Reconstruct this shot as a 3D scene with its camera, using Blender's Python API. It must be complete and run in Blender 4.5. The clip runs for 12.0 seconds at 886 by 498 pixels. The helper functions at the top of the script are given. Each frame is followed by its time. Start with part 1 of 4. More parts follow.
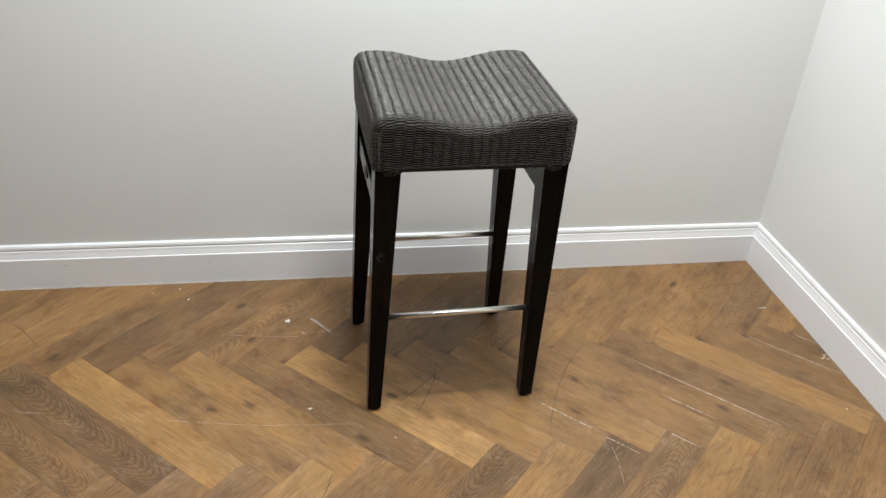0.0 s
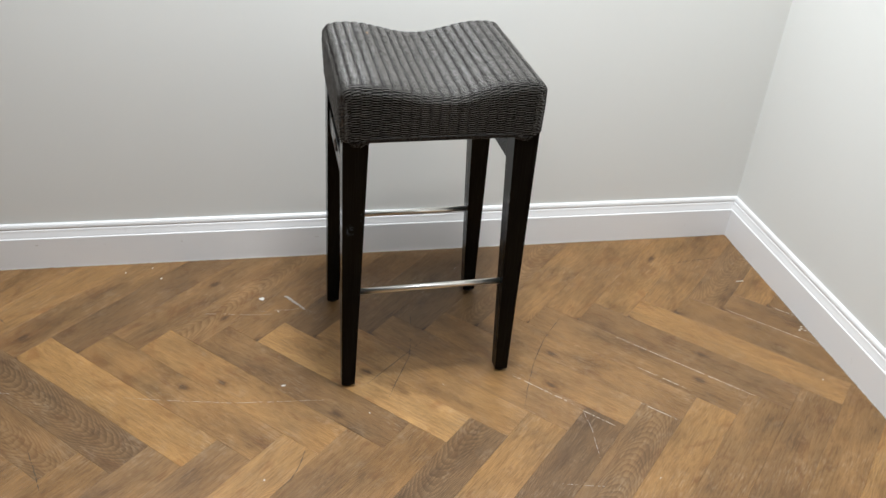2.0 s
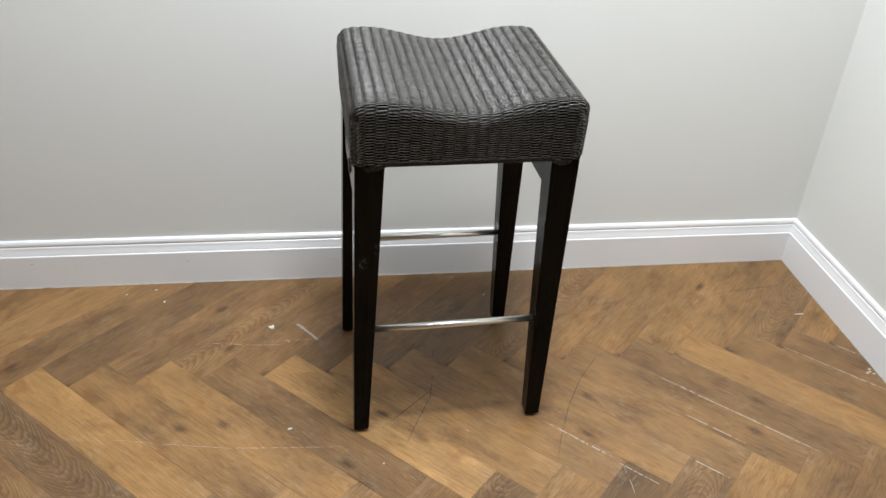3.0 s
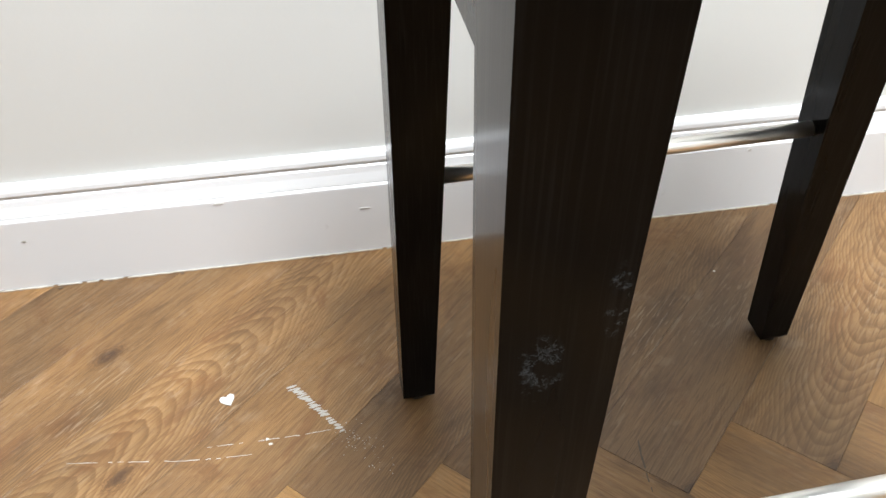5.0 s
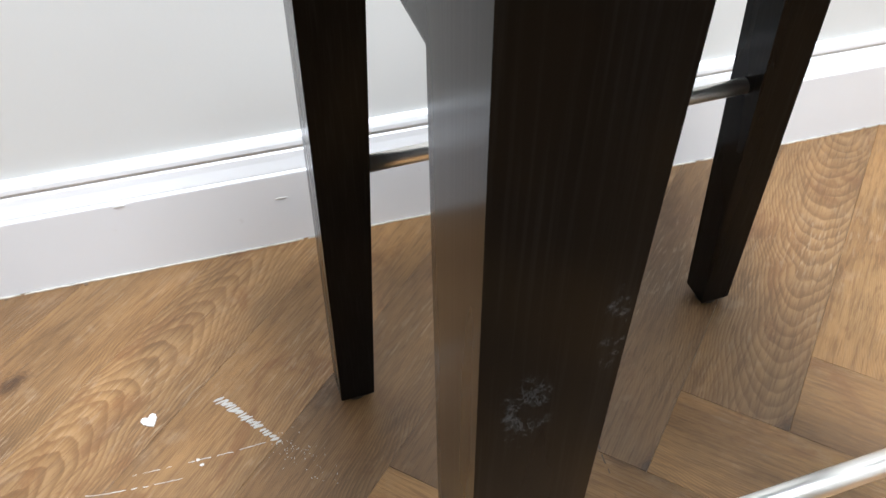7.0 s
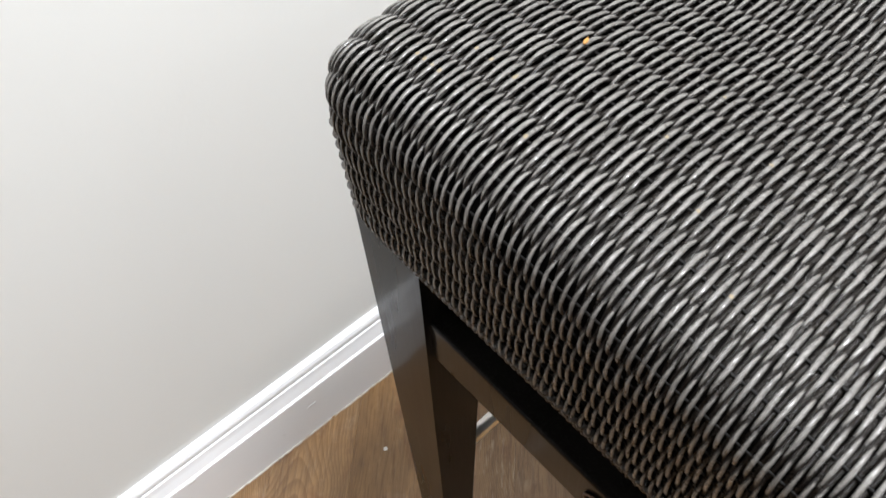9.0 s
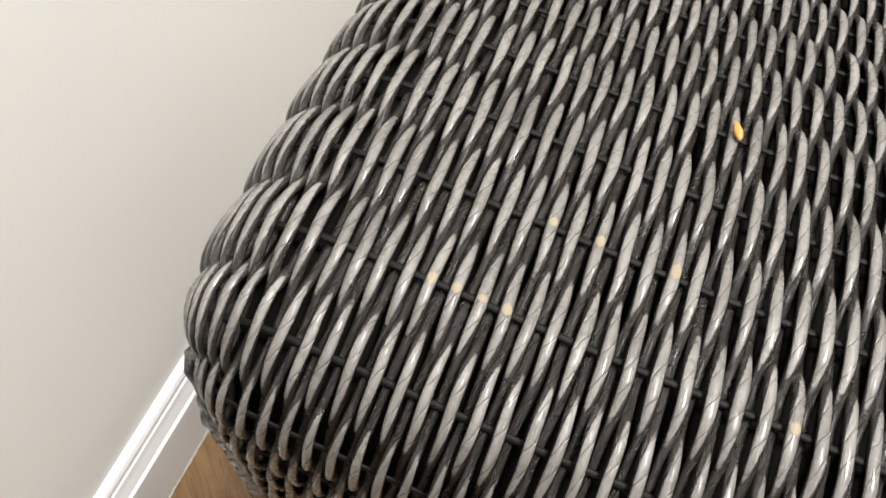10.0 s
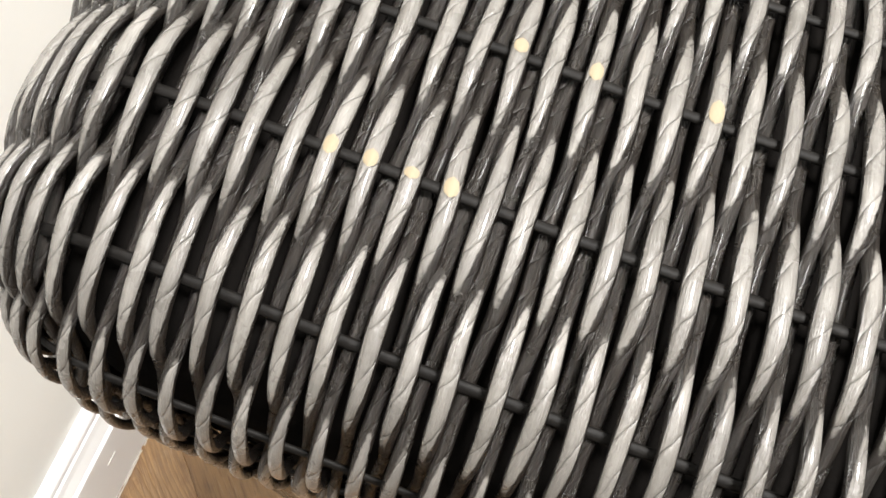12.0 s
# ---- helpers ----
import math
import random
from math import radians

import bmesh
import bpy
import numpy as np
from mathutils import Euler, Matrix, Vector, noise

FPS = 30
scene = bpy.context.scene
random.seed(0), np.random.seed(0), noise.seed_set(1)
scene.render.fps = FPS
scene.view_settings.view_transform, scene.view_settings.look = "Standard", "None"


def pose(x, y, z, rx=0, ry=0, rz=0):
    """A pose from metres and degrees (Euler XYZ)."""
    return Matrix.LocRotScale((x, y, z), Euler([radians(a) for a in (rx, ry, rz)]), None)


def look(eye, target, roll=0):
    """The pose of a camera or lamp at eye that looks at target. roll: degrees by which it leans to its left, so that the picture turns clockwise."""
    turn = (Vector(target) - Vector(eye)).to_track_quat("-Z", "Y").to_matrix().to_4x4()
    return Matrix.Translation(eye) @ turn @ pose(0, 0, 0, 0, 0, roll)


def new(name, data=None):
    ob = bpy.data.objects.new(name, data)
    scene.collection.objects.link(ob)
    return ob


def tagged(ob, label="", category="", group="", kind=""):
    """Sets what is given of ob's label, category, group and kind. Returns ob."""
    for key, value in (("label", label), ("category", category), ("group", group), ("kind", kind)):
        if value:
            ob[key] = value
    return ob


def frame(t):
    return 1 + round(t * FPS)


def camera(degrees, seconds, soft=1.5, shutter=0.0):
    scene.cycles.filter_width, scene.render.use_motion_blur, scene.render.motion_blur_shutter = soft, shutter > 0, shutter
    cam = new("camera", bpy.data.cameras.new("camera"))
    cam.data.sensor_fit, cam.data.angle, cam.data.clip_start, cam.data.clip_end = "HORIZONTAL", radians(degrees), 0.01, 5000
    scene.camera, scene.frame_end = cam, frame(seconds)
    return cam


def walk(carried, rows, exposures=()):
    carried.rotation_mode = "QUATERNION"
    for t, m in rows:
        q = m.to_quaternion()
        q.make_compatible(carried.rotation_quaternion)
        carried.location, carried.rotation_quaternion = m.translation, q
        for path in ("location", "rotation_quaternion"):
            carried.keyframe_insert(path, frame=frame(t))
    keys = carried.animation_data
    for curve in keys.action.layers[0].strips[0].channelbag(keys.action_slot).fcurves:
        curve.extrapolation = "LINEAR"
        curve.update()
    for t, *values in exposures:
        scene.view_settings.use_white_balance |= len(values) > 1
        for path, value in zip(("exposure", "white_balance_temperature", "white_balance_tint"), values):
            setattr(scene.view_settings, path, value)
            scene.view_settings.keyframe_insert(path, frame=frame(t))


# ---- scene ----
cam = camera(54.0, 12.0, shutter=0.08)
PATH = [
    (0, (-1.476, -2.12, 1.413), (-1.097, -0.456, 0.37), 4.8),
    (0.5, (-1.47, -2.121, 1.409), (-1.084, -0.464, 0.358), 4.6),
    (1, (-1.468, -2.133, 1.397), (-1.071, -0.485, 0.334), 4.6),
    (1.5, (-1.462, -2.138, 1.391), (-1.062, -0.493, 0.327), 4.6),
    (2, (-1.434, -2.128, 1.38), (-1.034, -0.484, 0.313), 4.6),
    (2.5, (-1.381, -2.091, 1.369), (-1.033, -0.442, 0.292), 4.4),
    (3, (-1.371, -1.915, 1.334), (-1.05, -0.264, 0.251), 4.1),
    (3.2, (-1.39, -1.776, 1.312), (-1.062, -0.125, 0.233), 4.3),
    (4.8, (-1.332, -0.82, 0.712), (-1.09, 0.684, -0.585), -0.4),
    (5, (-1.328, -0.786, 0.668), (-1.083, 0.715, -0.631), -0.5),
    (5.5, (-1.317, -0.745, 0.601), (-1.051, 0.735, -0.717), -1.2),
    (6, (-1.301, -0.722, 0.575), (-0.991, 0.727, -0.768), -1.3),
    (6.3, (-1.295, -0.718, 0.573), (-0.971, 0.723, -0.777), -1.2),
    (6.5, (-1.298, -0.723, 0.576), (-0.959, 0.717, -0.769), -1.1),
    (6.7, (-1.305, -0.732, 0.586), (-0.946, 0.7, -0.762), -0.6),
    (8.3, (-1.467, -0.714, 1.047), (-0.72, 0.348, -0.473), -1.8),
    (8.5, (-1.465, -0.642, 1.038), (-0.766, 0.376, -0.536), -4.1),
    (8.8, (-1.44, -0.537, 1.02), (-0.785, 0.423, -0.608), -6.3),
    (9, (-1.418, -0.483, 1.014), (-0.743, 0.457, -0.615), -6.0),
    (9.2, (-1.393, -0.419, 1.0), (-0.697, 0.457, -0.658), -5.9),
    (9.3, (-1.383, -0.384, 0.984), (-0.62, 0.389, -0.696), -3.7),
    (9.4, (-1.377, -0.352, 0.966), (-0.482, 0.317, -0.692), 1.8),
    (9.5, (-1.364, -0.327, 0.953), (-0.423, 0.222, -0.723), 4.7),
    (9.7, (-1.35, -0.29, 0.924), (-0.31, 0.096, -0.739), 9.1),
    (10, (-1.321, -0.272, 0.897), (-0.39, -0.006, -0.853), 8.5),
    (10.2, (-1.311, -0.271, 0.879), (-0.397, -0.043, -0.885), 9.5),
    (10.5, (-1.297, -0.269, 0.858), (-0.424, -0.091, -0.933), 10.3),
    (10.7, (-1.293, -0.269, 0.848), (-0.438, -0.11, -0.953), 10.6),
    (11, (-1.288, -0.272, 0.843), (-0.557, -0.12, -1.012), 9.3),
    (11.5, (-1.293, -0.274, 0.843), (-0.588, -0.124, -1.023), 9.1),
    (12, (-1.294, -0.276, 0.847), (-0.596, -0.098, -1.019), 6.6),
]
EXPOSURES = [(0, 0.40, 6350, 10), (3.2, 0.48, 6200, 10), (4.8, 1.2, 6250, 10), (5.5, 1.25, 6050, 11), (6.7, 1.22, 5950, 11), (8.3, 1.2, 6000, 12),
             (8.7, 1.05, 6050, 12), (9.5, 0.82, 6700, 12), (10, 0.92, 6800, 12), (11, 1.25, 6850, 12), (12, 1.35, 6850, 12)]
walk(cam, [(t, look(*p)) for t, *p in PATH], EXPOSURES)

# ---- world and light ----
world = bpy.data.worlds.new("world")
scene.world = world
world.use_nodes = True
world.node_tree.nodes["Background"].inputs["Color"].default_value = (0.9, 0.95, 1.0, 1)
world.node_tree.nodes["Background"].inputs["Strength"].default_value = 0.05


def ceiling_lamp(name, x, y, size, watts, colour):
    data = bpy.data.lights.new(name, "AREA")
    data.shape, data.size = "DISK", size
    data.energy, data.color = watts, colour
    ob = new(name, data)
    ob.matrix_world = pose(x, y, CEIL - 0.02)
    return ob


CEIL = 2.55
NEUTRAL = (0.955, 0.985, 1.0)
ceiling_lamp("ceiling_lamp", -1.05, -0.72, 0.50, 58, NEUTRAL)
# two weak fill lights, added to lift the left floor and the foreground
ceiling_lamp("ceiling_lamp", -1.95, -1.30, 0.50, 6, NEUTRAL)
ceiling_lamp("ceiling_lamp", -0.80, -2.60, 0.50, 3, NEUTRAL)


# ---- materials ----
class Nodes:
    """Short hand for building a node material."""

    def __init__(self, name):
        self.mat = bpy.data.materials.new(name)
        self.mat.use_nodes = True
        self.tree = self.mat.node_tree
        self.bsdf = self.tree.nodes["Principled BSDF"]

    def add(self, kind, sets=None, **inputs):
        n = self.tree.nodes.new(kind)
        for key, value in (sets or {}).items():
            setattr(n, key, value)
        for key, value in inputs.items():
            self.put(n.inputs[key.replace("_", " ")], value)
        return n

    def put(self, socket, value):
        if isinstance(value, bpy.types.NodeSocket):
            self.tree.links.new(value, socket)
        elif isinstance(value, bpy.types.Node):
            self.tree.links.new(value.outputs[0], socket)
        else:
            socket.default_value = value

    def math(self, op, a, b=0.0, c=0.0, clamp=False):
        n = self.tree.nodes.new("ShaderNodeMath")
        n.operation, n.use_clamp = op, clamp
        for i, v in enumerate((a, b, c)):
            self.put(n.inputs[i], v)
        return n.outputs[0]

    def mix(self, fac, a, b, blend="MIX"):
        n = self.tree.nodes.new("ShaderNodeMix")
        n.data_type, n.blend_type = "RGBA", blend
        self.put(n.inputs[0], fac)
        self.put(n.inputs[6], a)
        self.put(n.inputs[7], b)
        return n.outputs[2]

    def ramp(self, fac, stops):
        n = self.tree.nodes.new("ShaderNodeValToRGB")
        els = n.color_ramp.elements
        while len(els) < len(stops):
            els.new(0.5)
        for e, (p, c) in zip(els, stops):
            e.position, e.color = p, (*c, 1) if len(c) == 3 else c
        self.put(n.inputs[0], fac)
        return n.outputs[0]

    def noise(self, vec, scale, detail=4.0, rough=0.5, distortion=0.0):
        n = self.add("ShaderNodeTexNoise", Scale=scale, Detail=detail, Roughness=rough, Distortion=distortion)
        self.put(n.inputs["Vector"], vec)
        return n.outputs[0]

    def bump(self, height, strength, distance):
        n = self.add("ShaderNodeBump", Strength=strength, Distance=distance)
        self.put(n.inputs["Height"], height)
        return n.outputs[0]

    def done(self, colour, roughness, metallic=0.0, normal=None, specular=0.5):
        self.put(self.bsdf.inputs["Base Color"], colour)
        self.put(self.bsdf.inputs["Roughness"], roughness)
        self.put(self.bsdf.inputs["Metallic"], metallic)
        self.put(self.bsdf.inputs["Specular IOR Level"], specular)
        if normal is not None:
            self.put(self.bsdf.inputs["Normal"], normal)
        return self.mat


def coords(n, which="Object"):
    return n.add("ShaderNodeTexCoord").outputs[which]


def mapped(n, vec, scale=(1, 1, 1), loc=(0, 0, 0)):
    m = n.add("ShaderNodeMapping")
    n.put(m.inputs["Vector"], vec)
    n.put(m.inputs["Scale"], scale)
    n.put(m.inputs["Location"], loc)
    return m.outputs[0]


def paint_material(name, colour, rough, fine=260.0, strength=0.12):
    n = Nodes(name)
    v = coords(n)
    broad, grain = n.noise(v, 1.7, 3), n.noise(v, fine, 3)
    c2 = tuple(x * 0.965 for x in colour)
    col = n.mix(n.math("MULTIPLY", broad, 0.9), (*colour, 1), (*c2, 1))
    return n.done(col, n.math("MULTIPLY_ADD", broad, 0.15, rough - 0.07), normal=n.bump(grain, strength, 0.0006))


def skirting_material():
    n = Nodes("white_gloss_paint")
    v = coords(n)
    drag = n.noise(mapped(n, v, (3, 3, 160)), 6.0, 3)
    marks = n.ramp(n.noise(v, 38.0, 6, 0.62), [(0.66, (0, 0, 0)), (0.72, (1, 1, 1))])
    col = n.mix(n.math("MULTIPLY", marks, 0.22), (0.80, 0.80, 0.80, 1), (0.50, 0.47, 0.43, 1))
    return n.done(col, n.math("MULTIPLY_ADD", drag, 0.12, 0.26), normal=n.bump(drag, 0.10, 0.0005))


def plank_material():
    n = Nodes("oak_plank")
    v = coords(n)
    info = n.add("ShaderNodeObjectInfo")
    rnd = info.outputs["Random"]
    tint = n.add("ShaderNodeSeparateColor")
    n.put(tint.inputs[0], info.outputs["Color"])
    shift = n.add("ShaderNodeCombineXYZ")
    n.put(shift.inputs[0], n.math("MULTIPLY", rnd, 37.0))
    n.put(shift.inputs[1], n.math("MULTIPLY", rnd, 91.0))
    add = n.add("ShaderNodeVectorMath", {"operation": "ADD"})
    n.put(add.inputs[0], v)
    n.put(add.inputs[1], shift.outputs[0])
    p = add.outputs[0]
    # growth rings: nested arches where the heart lies within the board, near-straight lines where it lies outside
    sep = n.add("ShaderNodeSeparateXYZ")
    n.put(sep.inputs[0], v)
    heart = n.math("MULTIPLY_ADD", tint.outputs[1], 0.20, -0.05)
    off = n.math("SUBTRACT", n.math("ADD", sep.outputs[1], n.math("MULTIPLY_ADD", n.noise(mapped(n, p, (6.0, 2.0, 1.0)), 1.0, 2), 0.05, -0.025)), heart)
    lean = n.math("MULTIPLY_ADD", n.math("GREATER_THAN", n.math("FRACT", n.math("MULTIPLY", rnd, 29.7)), 0.5), 96.0, -48.0)
    wobble = n.math("MULTIPLY", n.noise(mapped(n, p, (9.0, 18.0, 5.0)), 1.0, 3, 0.5, 0.3), 3.2)
    phase = n.math("ADD", n.math("MULTIPLY_ADD", n.math("MULTIPLY", off, off), 2600.0, n.math("MULTIPLY", sep.outputs[0], lean)), wobble)
    ring = n.math("FRACT", phase)
    late = n.math("MULTIPLY", n.math("POWER", ring, 1.8), n.math("SUBTRACT", 1.0, n.math("POWER", ring, 14.0)))
    pores = n.noise(mapped(n, p, (26.0, 360.0, 30.0)), 1.0, 3, 0.62, 0.5)
    fibre = n.noise(mapped(n, p, (7.0, 150.0, 20.0)), 1.0, 4, 0.65, 0.6)
    cloud = n.noise(p, 7.0, 5, 0.6)
    tone = n.ramp(tint.outputs[0], [(0.0, (0.126, 0.073, 0.034)), (0.30, (0.186, 0.104, 0.042)), (0.55, (0.255, 0.140, 0.052)),
                                    (0.80, (0.338, 0.188, 0.066)), (1.0, (0.410, 0.232, 0.084))])
    blotch = n.ramp(n.noise(mapped(n, p, (5.0, 12.0, 5.0)), 1.0, 6, 0.65), [(0.30, (0.52, 0.48, 0.45)), (0.42, (0.92, 0.91, 0.90)), (0.64, (1.28, 1.26, 1.22))])
    tone = n.mix(1.0, tone, blotch, "MULTIPLY")
    dark = n.mix(1.0, tone, (0.46, 0.41, 0.37, 1), "MULTIPLY")
    grey = n.mix(1.0, tone, (0.92, 0.98, 1.04, 1), "MULTIPLY")
    col = n.mix(n.ramp(cloud, [(0.44, (0, 0, 0)), (0.72, (1, 1, 1))]), tone, grey)
    strength = n.ramp(n.noise(p, 4.3, 3), [(0.34, (0.30, 0.30, 0.30)), (0.54, (0.92, 0.92, 0.92))])
    # the figure stands out most on boards cut through the heart
    arched = n.math("COMPARE", tint.outputs[1], 0.5, 0.2)
    strength = n.math("MAXIMUM", strength, n.math("MULTIPLY", arched, 0.72))
    col = n.mix(n.math("MULTIPLY", n.math("MULTIPLY", arched, 0.10), n.math("SUBTRACT", 1.0, ring)), col, (0.36, 0.255, 0.155, 1))
    col = n.mix(n.math("MULTIPLY", late, strength), col, dark)
    col = n.mix(n.ramp(fibre, [(0.47, (0, 0, 0)), (0.66, (0.40, 0.40, 0.40))]), col, dark)
    col = n.mix(n.ramp(pores, [(0.50, (0, 0, 0)), (0.62, (0.58, 0.58, 0.58))]), col, dark)
    stain = n.ramp(n.noise(mapped(n, p, (9.0, 16.0, 9.0)), 1.0, 6, 0.68, 0.8), [(0.55, (0, 0, 0)), (0.64, (0.55, 0.55, 0.55))])
    col = n.mix(stain, col, n.mix(1.0, tone, (0.52, 0.40, 0.33, 1), "MULTIPLY"))
    # dark stains round the knots
    knots = n.add("ShaderNodeTexVoronoi", {"feature": "F1"}, Scale=1.0, Randomness=1.0)
    rag = n.add("ShaderNodeVectorMath", {"operation": "ADD"})
    n.put(rag.inputs[0], mapped(n, p, (3.0, 9.0, 1.0)))
    n.put(rag.inputs[1], n.mix(0.12, (0, 0, 0, 1), n.add("ShaderNodeTexNoise", Scale=60.0, Detail=4.0).outputs[1]))
    n.put(knots.inputs["Vector"], rag.outputs[0])
    near = n.ramp(knots.outputs["Distance"], [(0.03, (1, 1, 1)), (0.19, (0, 0, 0))])
    col = n.mix(n.math("MULTIPLY", near, 0.45), col, n.mix(1.0, dark, (0.46, 0.40, 0.36, 1), "MULTIPLY"))
    # one large knot where a board has it, with a split heart and a brown halo drawn out along the grain
    kx = n.math("DIVIDE", n.math("SUBTRACT", sep.outputs[0], n.math("MULTIPLY", tint.outputs[2], 0.567)), 0.026)
    ky = n.math("DIVIDE", n.math("SUBTRACT", sep.outputs[1], n.math("MULTIPLY", info.outputs["Alpha"], 0.0994)), 0.014)
    kd = n.math("SQRT", n.math("ADD", n.math("MULTIPLY", kx, kx), n.math("MULTIPLY", ky, ky)))
    kd = n.math("ADD", kd, n.math("MULTIPLY_ADD", n.noise(mapped(n, p, (40.0, 70.0, 40.0)), 1.0, 5, 0.65, 0.8), 1.3, -0.65))
    halo = n.ramp(kd, [(0.10, (0.85, 0.85, 0.85)), (0.45, (0.55, 0.55, 0.55)), (1.15, (0, 0, 0))])
    whorl = n.math("MULTIPLY", n.ramp(n.math("FRACT", n.math("MULTIPLY", kd, 4.5)), [(0.55, (0, 0, 0)), (0.9, (1, 1, 1))]), n.ramp(kd, [(0.6, (0.6, 0.6, 0.6)), (1.3, (0, 0, 0))]))
    col = n.mix(halo, col, n.mix(1.0, tone, (0.40, 0.34, 0.29, 1), "MULTIPLY"))
    col = n.mix(whorl, col, n.mix(1.0, tone, (0.30, 0.23, 0.18, 1), "MULTIPLY"))
    col = n.mix(n.ramp(kd, [(0.02, (0.15, 0.15, 0.15)), (0.14, (0.62, 0.62, 0.62)), (0.30, (0.50, 0.50, 0.50)), (0.50, (0, 0, 0))]), col, (0.040, 0.022, 0.012, 1))
    # varnish worn off in pale patches
    worn = n.ramp(n.noise(v, 17.0, 7, 0.70), [(0.56, (0, 0, 0)), (0.72, (1, 1, 1))])
    worn = n.math("MULTIPLY", worn, n.ramp(fibre, [(0.30, (1, 1, 1)), (0.62, (0.25, 0.25, 0.25))]))
    col = n.mix(n.math("MULTIPLY", worn, 0.30), col, (0.47, 0.37, 0.26, 1))
    limed = n.noise(mapped(n, p, (34.0, 300.0, 30.0), (3.0, 5.0, 0.0)), 1.0, 3, 0.6, 0.6)
    limed = n.math("MULTIPLY", n.ramp(limed, [(0.55, (0, 0, 0)), (0.66, (1, 1, 1))]), n.ramp(n.noise(v, 6.0, 4, 0.6), [(0.46, (0.03, 0.03, 0.03)), (0.66, (0.32, 0.32, 0.32))]))
    col = n.mix(limed, col, (0.52, 0.42, 0.30, 1))
    relief = n.math("ADD", n.math("MULTIPLY", pores, 0.7), n.math("MULTIPLY", fibre, 0.6))
    rough = n.math("MULTIPLY_ADD", cloud, 0.26, 0.26)
    return n.done(col, n.math("ADD", rough, n.math("MULTIPLY", worn, 0.14)), normal=n.bump(n.math("SUBTRACT", relief, n.math("MULTIPLY", late, 0.22)), 0.55, 0.0011), specular=0.40)


def plain(name, colour, rough, metallic=0.0, vary=0.15, scale=40.0, bump=0.08, specular=0.5):
    n = Nodes(name)
    f = n.noise(coords(n), scale, 5, 0.6)
    lo = tuple(x * (1 - vary) for x in colour)
    col = n.mix(f, (*lo, 1), (*colour, 1))
    return n.done(col, n.math("MULTIPLY_ADD", f, 0.14, rough - 0.07), metallic, n.bump(f, bump, 0.0005), specular)


def stained_wood(name, scuffs=()):
    n = Nodes(name)
    v = coords(n)
    grain = n.noise(mapped(n, v, (240, 240, 5)), 1.0, 4, 0.6)
    broad = n.noise(mapped(n, v, (30, 30, 3)), 1.0, 3)
    col = n.mix(grain, (0.0017, 0.0015, 0.0013, 1), (0.0068, 0.0058, 0.0048, 1))
    col = n.mix(n.ramp(broad, [(0.45, (0, 0, 0)), (0.75, (0.5, 0.5, 0.5))]), col, (0.0066, 0.0056, 0.0048, 1))
    streak = n.ramp(n.noise(mapped(n, v, (520, 520, 2.2)), 1.0, 3, 0.6), [(0.50, (0, 0, 0)), (0.70, (0.6, 0.6, 0.6))])
    col = n.mix(streak, col, (0.0125, 0.0118, 0.0112, 1))
    rough = n.math("MULTIPLY_ADD", broad, 0.12, 0.22)
    for cx, cz, rx, rz, amount in scuffs:
        sep = n.add("ShaderNodeSeparateXYZ")
        n.put(sep.inputs[0], v)
        dx = n.math("DIVIDE", n.math("SUBTRACT", sep.outputs[0], cx), rx)
        dz = n.math("DIVIDE", n.math("SUBTRACT", sep.outputs[2], cz), rz)
        r2 = n.math("ADD", n.math("MULTIPLY", dx, dx), n.math("MULTIPLY", dz, dz))
        inside = n.math("SUBTRACT", 1.0, r2, clamp=True)
        vein = n.math("ABSOLUTE", n.math("SUBTRACT", n.noise(v, 150.0, 5, 0.62, 1.6), 0.5))
        vein = n.ramp(n.math("ADD", vein, n.math("MULTIPLY_ADD", n.noise(v, 700.0, 3, 0.6), 0.10, -0.05)), [(0.006, (1, 1, 1)), (0.040, (0, 0, 0))])
        haze = n.ramp(n.noise(mapped(n, v, (300, 300, 120)), 1.0, 5, 0.7), [(0.46, (0, 0, 0)), (0.80, (0.55, 0.55, 0.55))])
        patch = n.ramp(n.noise(v, 135.0, 5, 0.65), [(0.49, (0.02, 0.02, 0.02)), (0.57, (1, 1, 1))])
        mask = n.math("MULTIPLY", n.math("MAXIMUM", vein, haze), patch)
        mask = n.math("MULTIPLY", n.math("MULTIPLY", mask, n.math("MULTIPLY", inside, 2.2, clamp=True)), amount)
        col = n.mix(mask, col, (0.26, 0.32, 0.37, 1))
        rough = n.math("ADD", rough, n.math("MULTIPLY", mask, 0.35))
    n.put(n.bsdf.inputs["Coat Weight"], 0.70)
    n.put(n.bsdf.inputs["Coat IOR"], 1.20)
    n.put(n.bsdf.inputs["Coat Roughness"], n.math("MULTIPLY_ADD", grain, 0.10, 0.09))
    return n.done(col, rough, normal=n.bump(grain, 0.10, 0.0004), specular=0.01)


